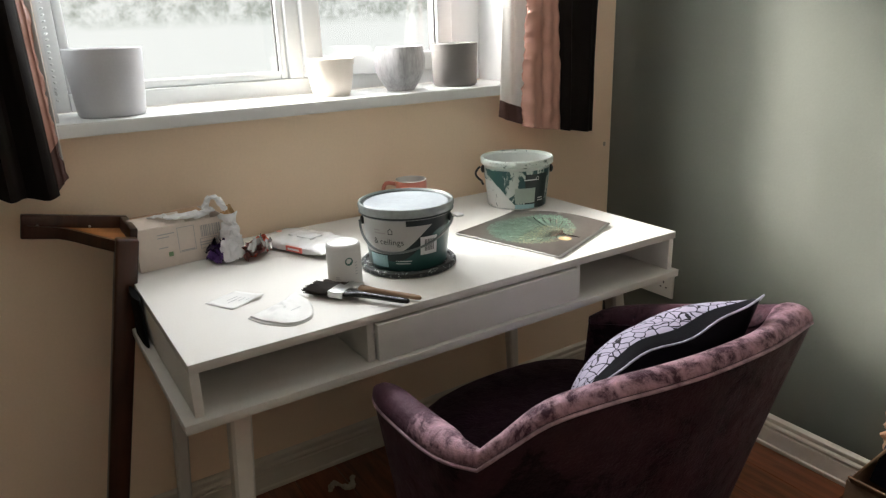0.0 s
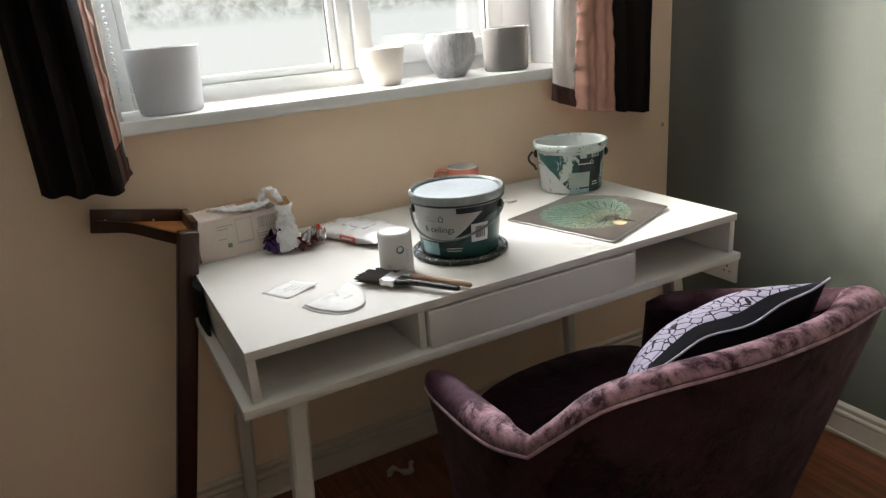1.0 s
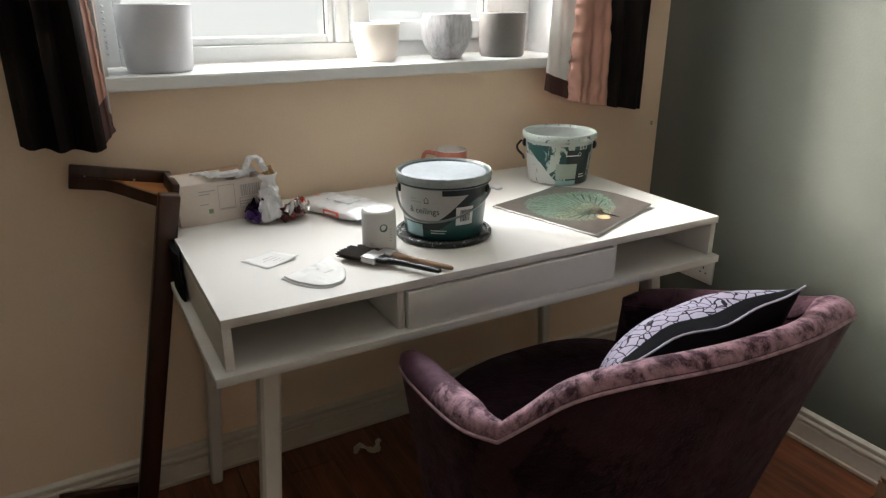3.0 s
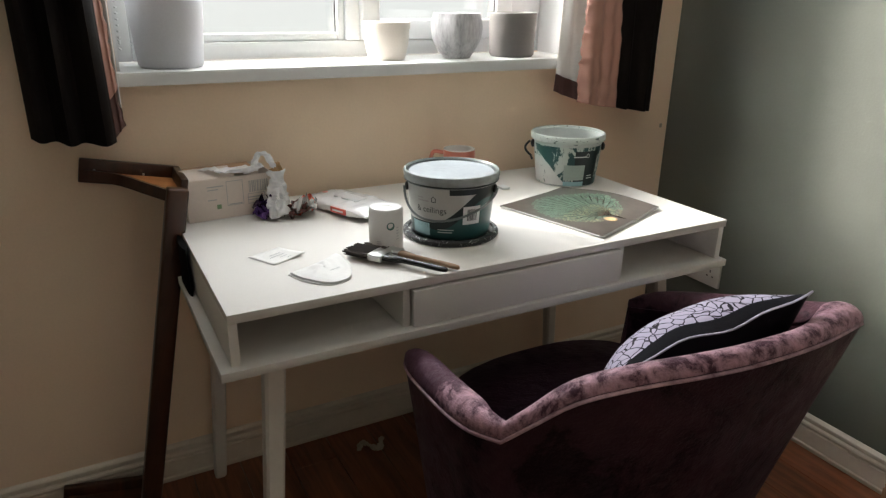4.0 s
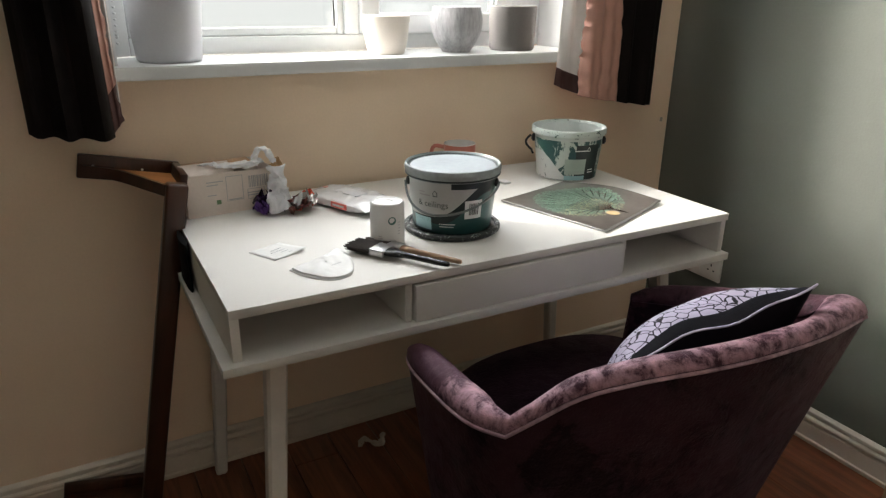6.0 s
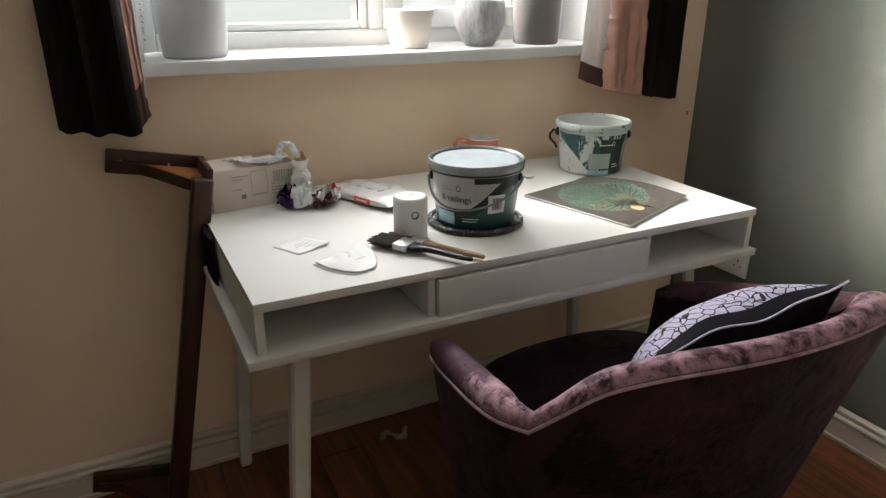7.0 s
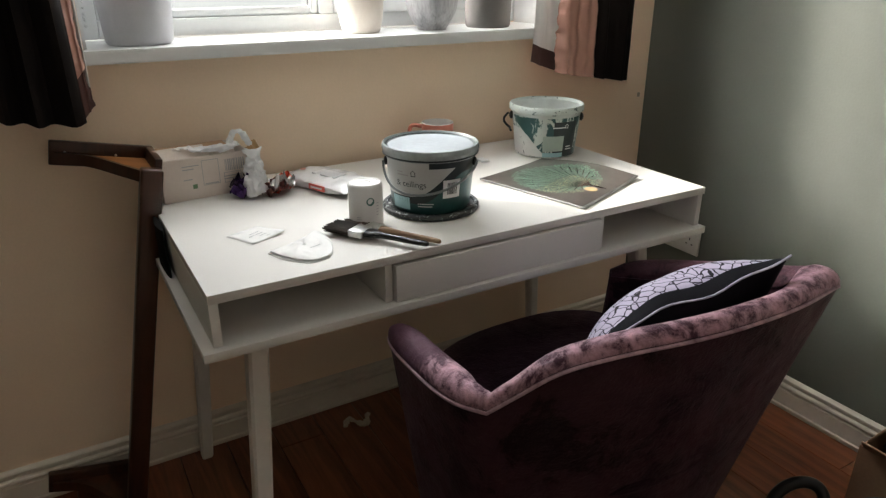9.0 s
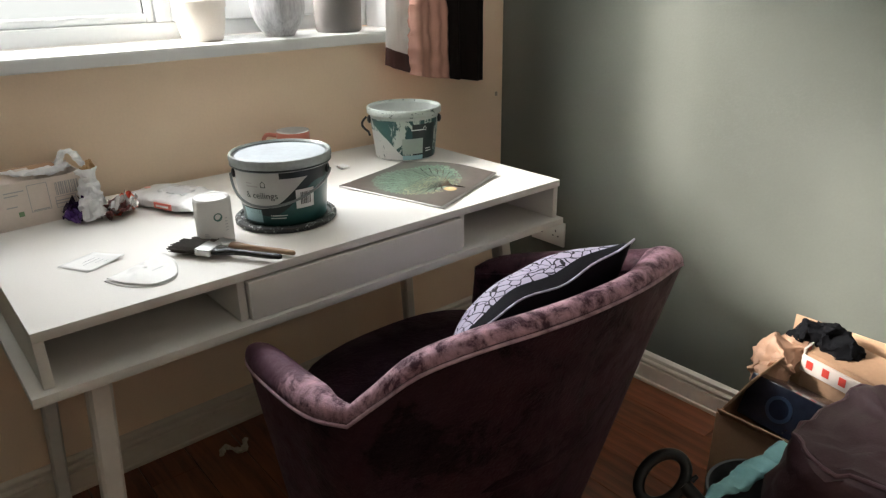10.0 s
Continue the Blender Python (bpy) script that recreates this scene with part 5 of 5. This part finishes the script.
part("rim", sweep(rim, 0.0045, 8, closed=True), plain("purple_bag_binding", (0.15, 0.075, 0.09), 0.5, 0.2), bagp, "bound top edge")

gl = thing("rubber_glove", (-0.545, -1.265, 0.0), "turquoise rubber glove draped over a grey tub", "glove")
part("palm", film_blob([(-0.100, 0.050, 0.262), (-0.055, 0.036, 0.282), (0.0, 0.015, 0.300), (0.050, 0.0, 0.312)], [0.016, 0.026, 0.027, 0.022], 0.010, 26, 3, 0.45, 22, 30), plain("turquoise_rubber", (0.34, 0.70, 0.74), 0.5, 0.1, 14, 120, 0.2), gl)
part("cuff", film_blob([(0.040, 0.002, 0.310), (0.085, -0.008, 0.326), (0.108, -0.030, 0.285)], [0.020, 0.030, 0.024], 0.010, 26, 6, 0.5, 22, 24), plain("turquoise_rubber_cuff", (0.34, 0.70, 0.74), 0.5, 0.1, 14, 120, 0.2), gl)
gt = thing("storage_tub", (-0.545, -1.275, 0.0005), "dark grey plastic tub below the glove", "tub")
part("body", lathe([(0, 0), (0.085, 0), (0.088, 0.004), (0.100, 0.255), (0.103, 0.257), (0.103, 0.264), (0.097, 0.264), (0.085, 0.008), (0, 0.008)], 48), plain("dark_grey_plastic", (0.13, 0.135, 0.145), 0.45, 0.2), gt)


def ring_tool():
    r = thing("hand_tool", (-0.655, -1.175, 0.0005), "black ring-handled tool with a chrome shaft", "tool")
    side, up = Vector((0.49, -0.87, 0)), Vector((0.42, 0.24, 0.80)).normalized()
    c = Vector((-0.020, 0.040, 0.285))
    ringp = []
    for k in range(40):
        a = 2 * math.pi * k / 40
        ringp.append(c + side * (0.040 * math.cos(a) + 0.016 * math.sin(a)) + up * 0.050 * math.sin(a))
    part("ring_handle", sweep(ringp, 0.0115, 12, closed=True, up=(-0.6, -0.4, 0.6)), BLACKPL, r)
    e = c + side * 0.040 - up * 0.004
    e2 = e + side * 0.040 - up * 0.030
    part("collar", sweep([e, e2], [0.015, 0.013], 14), BLACKPL, r)
    part("shaft", sweep([e2, e2 + side * 0.03 - up * 0.03, Vector((e2.x + 0.04, e2.y - 0.05, 0.0))], 0.009, 14), STEEL, r, "chrome shaft")
    q = e + side * 0.020 + up * 0.010
    part("trigger", sweep([q - side * 0.006, q + side * 0.004 + up * 0.012], [0.006, 0.004], 10), BLACKPL, r)


ring_tool()


# ---- outside ----
def garden(name):
    m, nt, b = graph(name)
    out = nt.nodes["Material Output"]
    # the backdrop glows by itself in place of daylight on the garden
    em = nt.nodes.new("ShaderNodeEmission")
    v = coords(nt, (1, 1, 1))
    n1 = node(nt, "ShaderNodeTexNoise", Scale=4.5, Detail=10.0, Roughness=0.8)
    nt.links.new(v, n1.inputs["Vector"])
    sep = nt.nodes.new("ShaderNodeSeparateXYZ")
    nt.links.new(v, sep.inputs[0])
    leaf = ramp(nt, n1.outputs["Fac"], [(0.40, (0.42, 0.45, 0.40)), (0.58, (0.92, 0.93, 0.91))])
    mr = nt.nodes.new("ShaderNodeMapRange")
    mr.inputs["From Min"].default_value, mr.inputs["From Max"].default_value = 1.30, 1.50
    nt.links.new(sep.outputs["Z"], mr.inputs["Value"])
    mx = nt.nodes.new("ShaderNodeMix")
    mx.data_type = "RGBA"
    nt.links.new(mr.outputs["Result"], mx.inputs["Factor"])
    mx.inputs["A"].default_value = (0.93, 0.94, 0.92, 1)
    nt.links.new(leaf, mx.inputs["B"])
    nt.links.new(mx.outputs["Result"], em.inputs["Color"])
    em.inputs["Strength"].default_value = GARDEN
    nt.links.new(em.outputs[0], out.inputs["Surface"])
    return m


tagged(part("ground", cuboid(-30, 30, 0.33, 40, -0.3, -0.2, 0), plain("pale_gravel", (0.5, 0.49, 0.46), 0.9, 0.2), smooth=False), "pale drive outside the window", "ground", kind="structure")
tagged(part("backdrop", cuboid(-14, 12, 9.0, 9.1, -0.2, 3.0, 0), garden("glowing_garden"), smooth=False), "glowing backdrop of a pale garden and hedge outside", "backdrop", kind="structure")


# ---- floor planks ----
pw, pl = 0.125, 1.20
cut_meshes = {}


def plank_mesh(length):
    """One shared mesh for each length of plank."""
    key = round(length, 3)
    if key not in cut_meshes:
        bm = cuboid(-pw / 2 + 0.0007, pw / 2 - 0.0007, -length / 2 + 0.0007, length / 2 - 0.0007, -0.012, 0, 0.0012, seg=1)
        ob = part("plank", bm, PLANK, floor)
        cut_meshes[key] = ob.data
        return ob
    ob = new("plank", cut_meshes[key])
    ob.parent = floor
    return ob


i = 0
x = -pw / 2
while x - pw / 2 > RX0 - 0.12:
    y = 0.25 - (0.37 * (i % 3) + 0.11 * (i % 2)) + (pl if i % 3 else 0)
    while y > RY0:
        top, low = min(y, 0.0), max(y - pl, RY0)
        if top - low > 0.02:
            plank_mesh(top - low).location = (x, (top + low) / 2, 0)
        y -= pl
    x -= pw
    i += 1
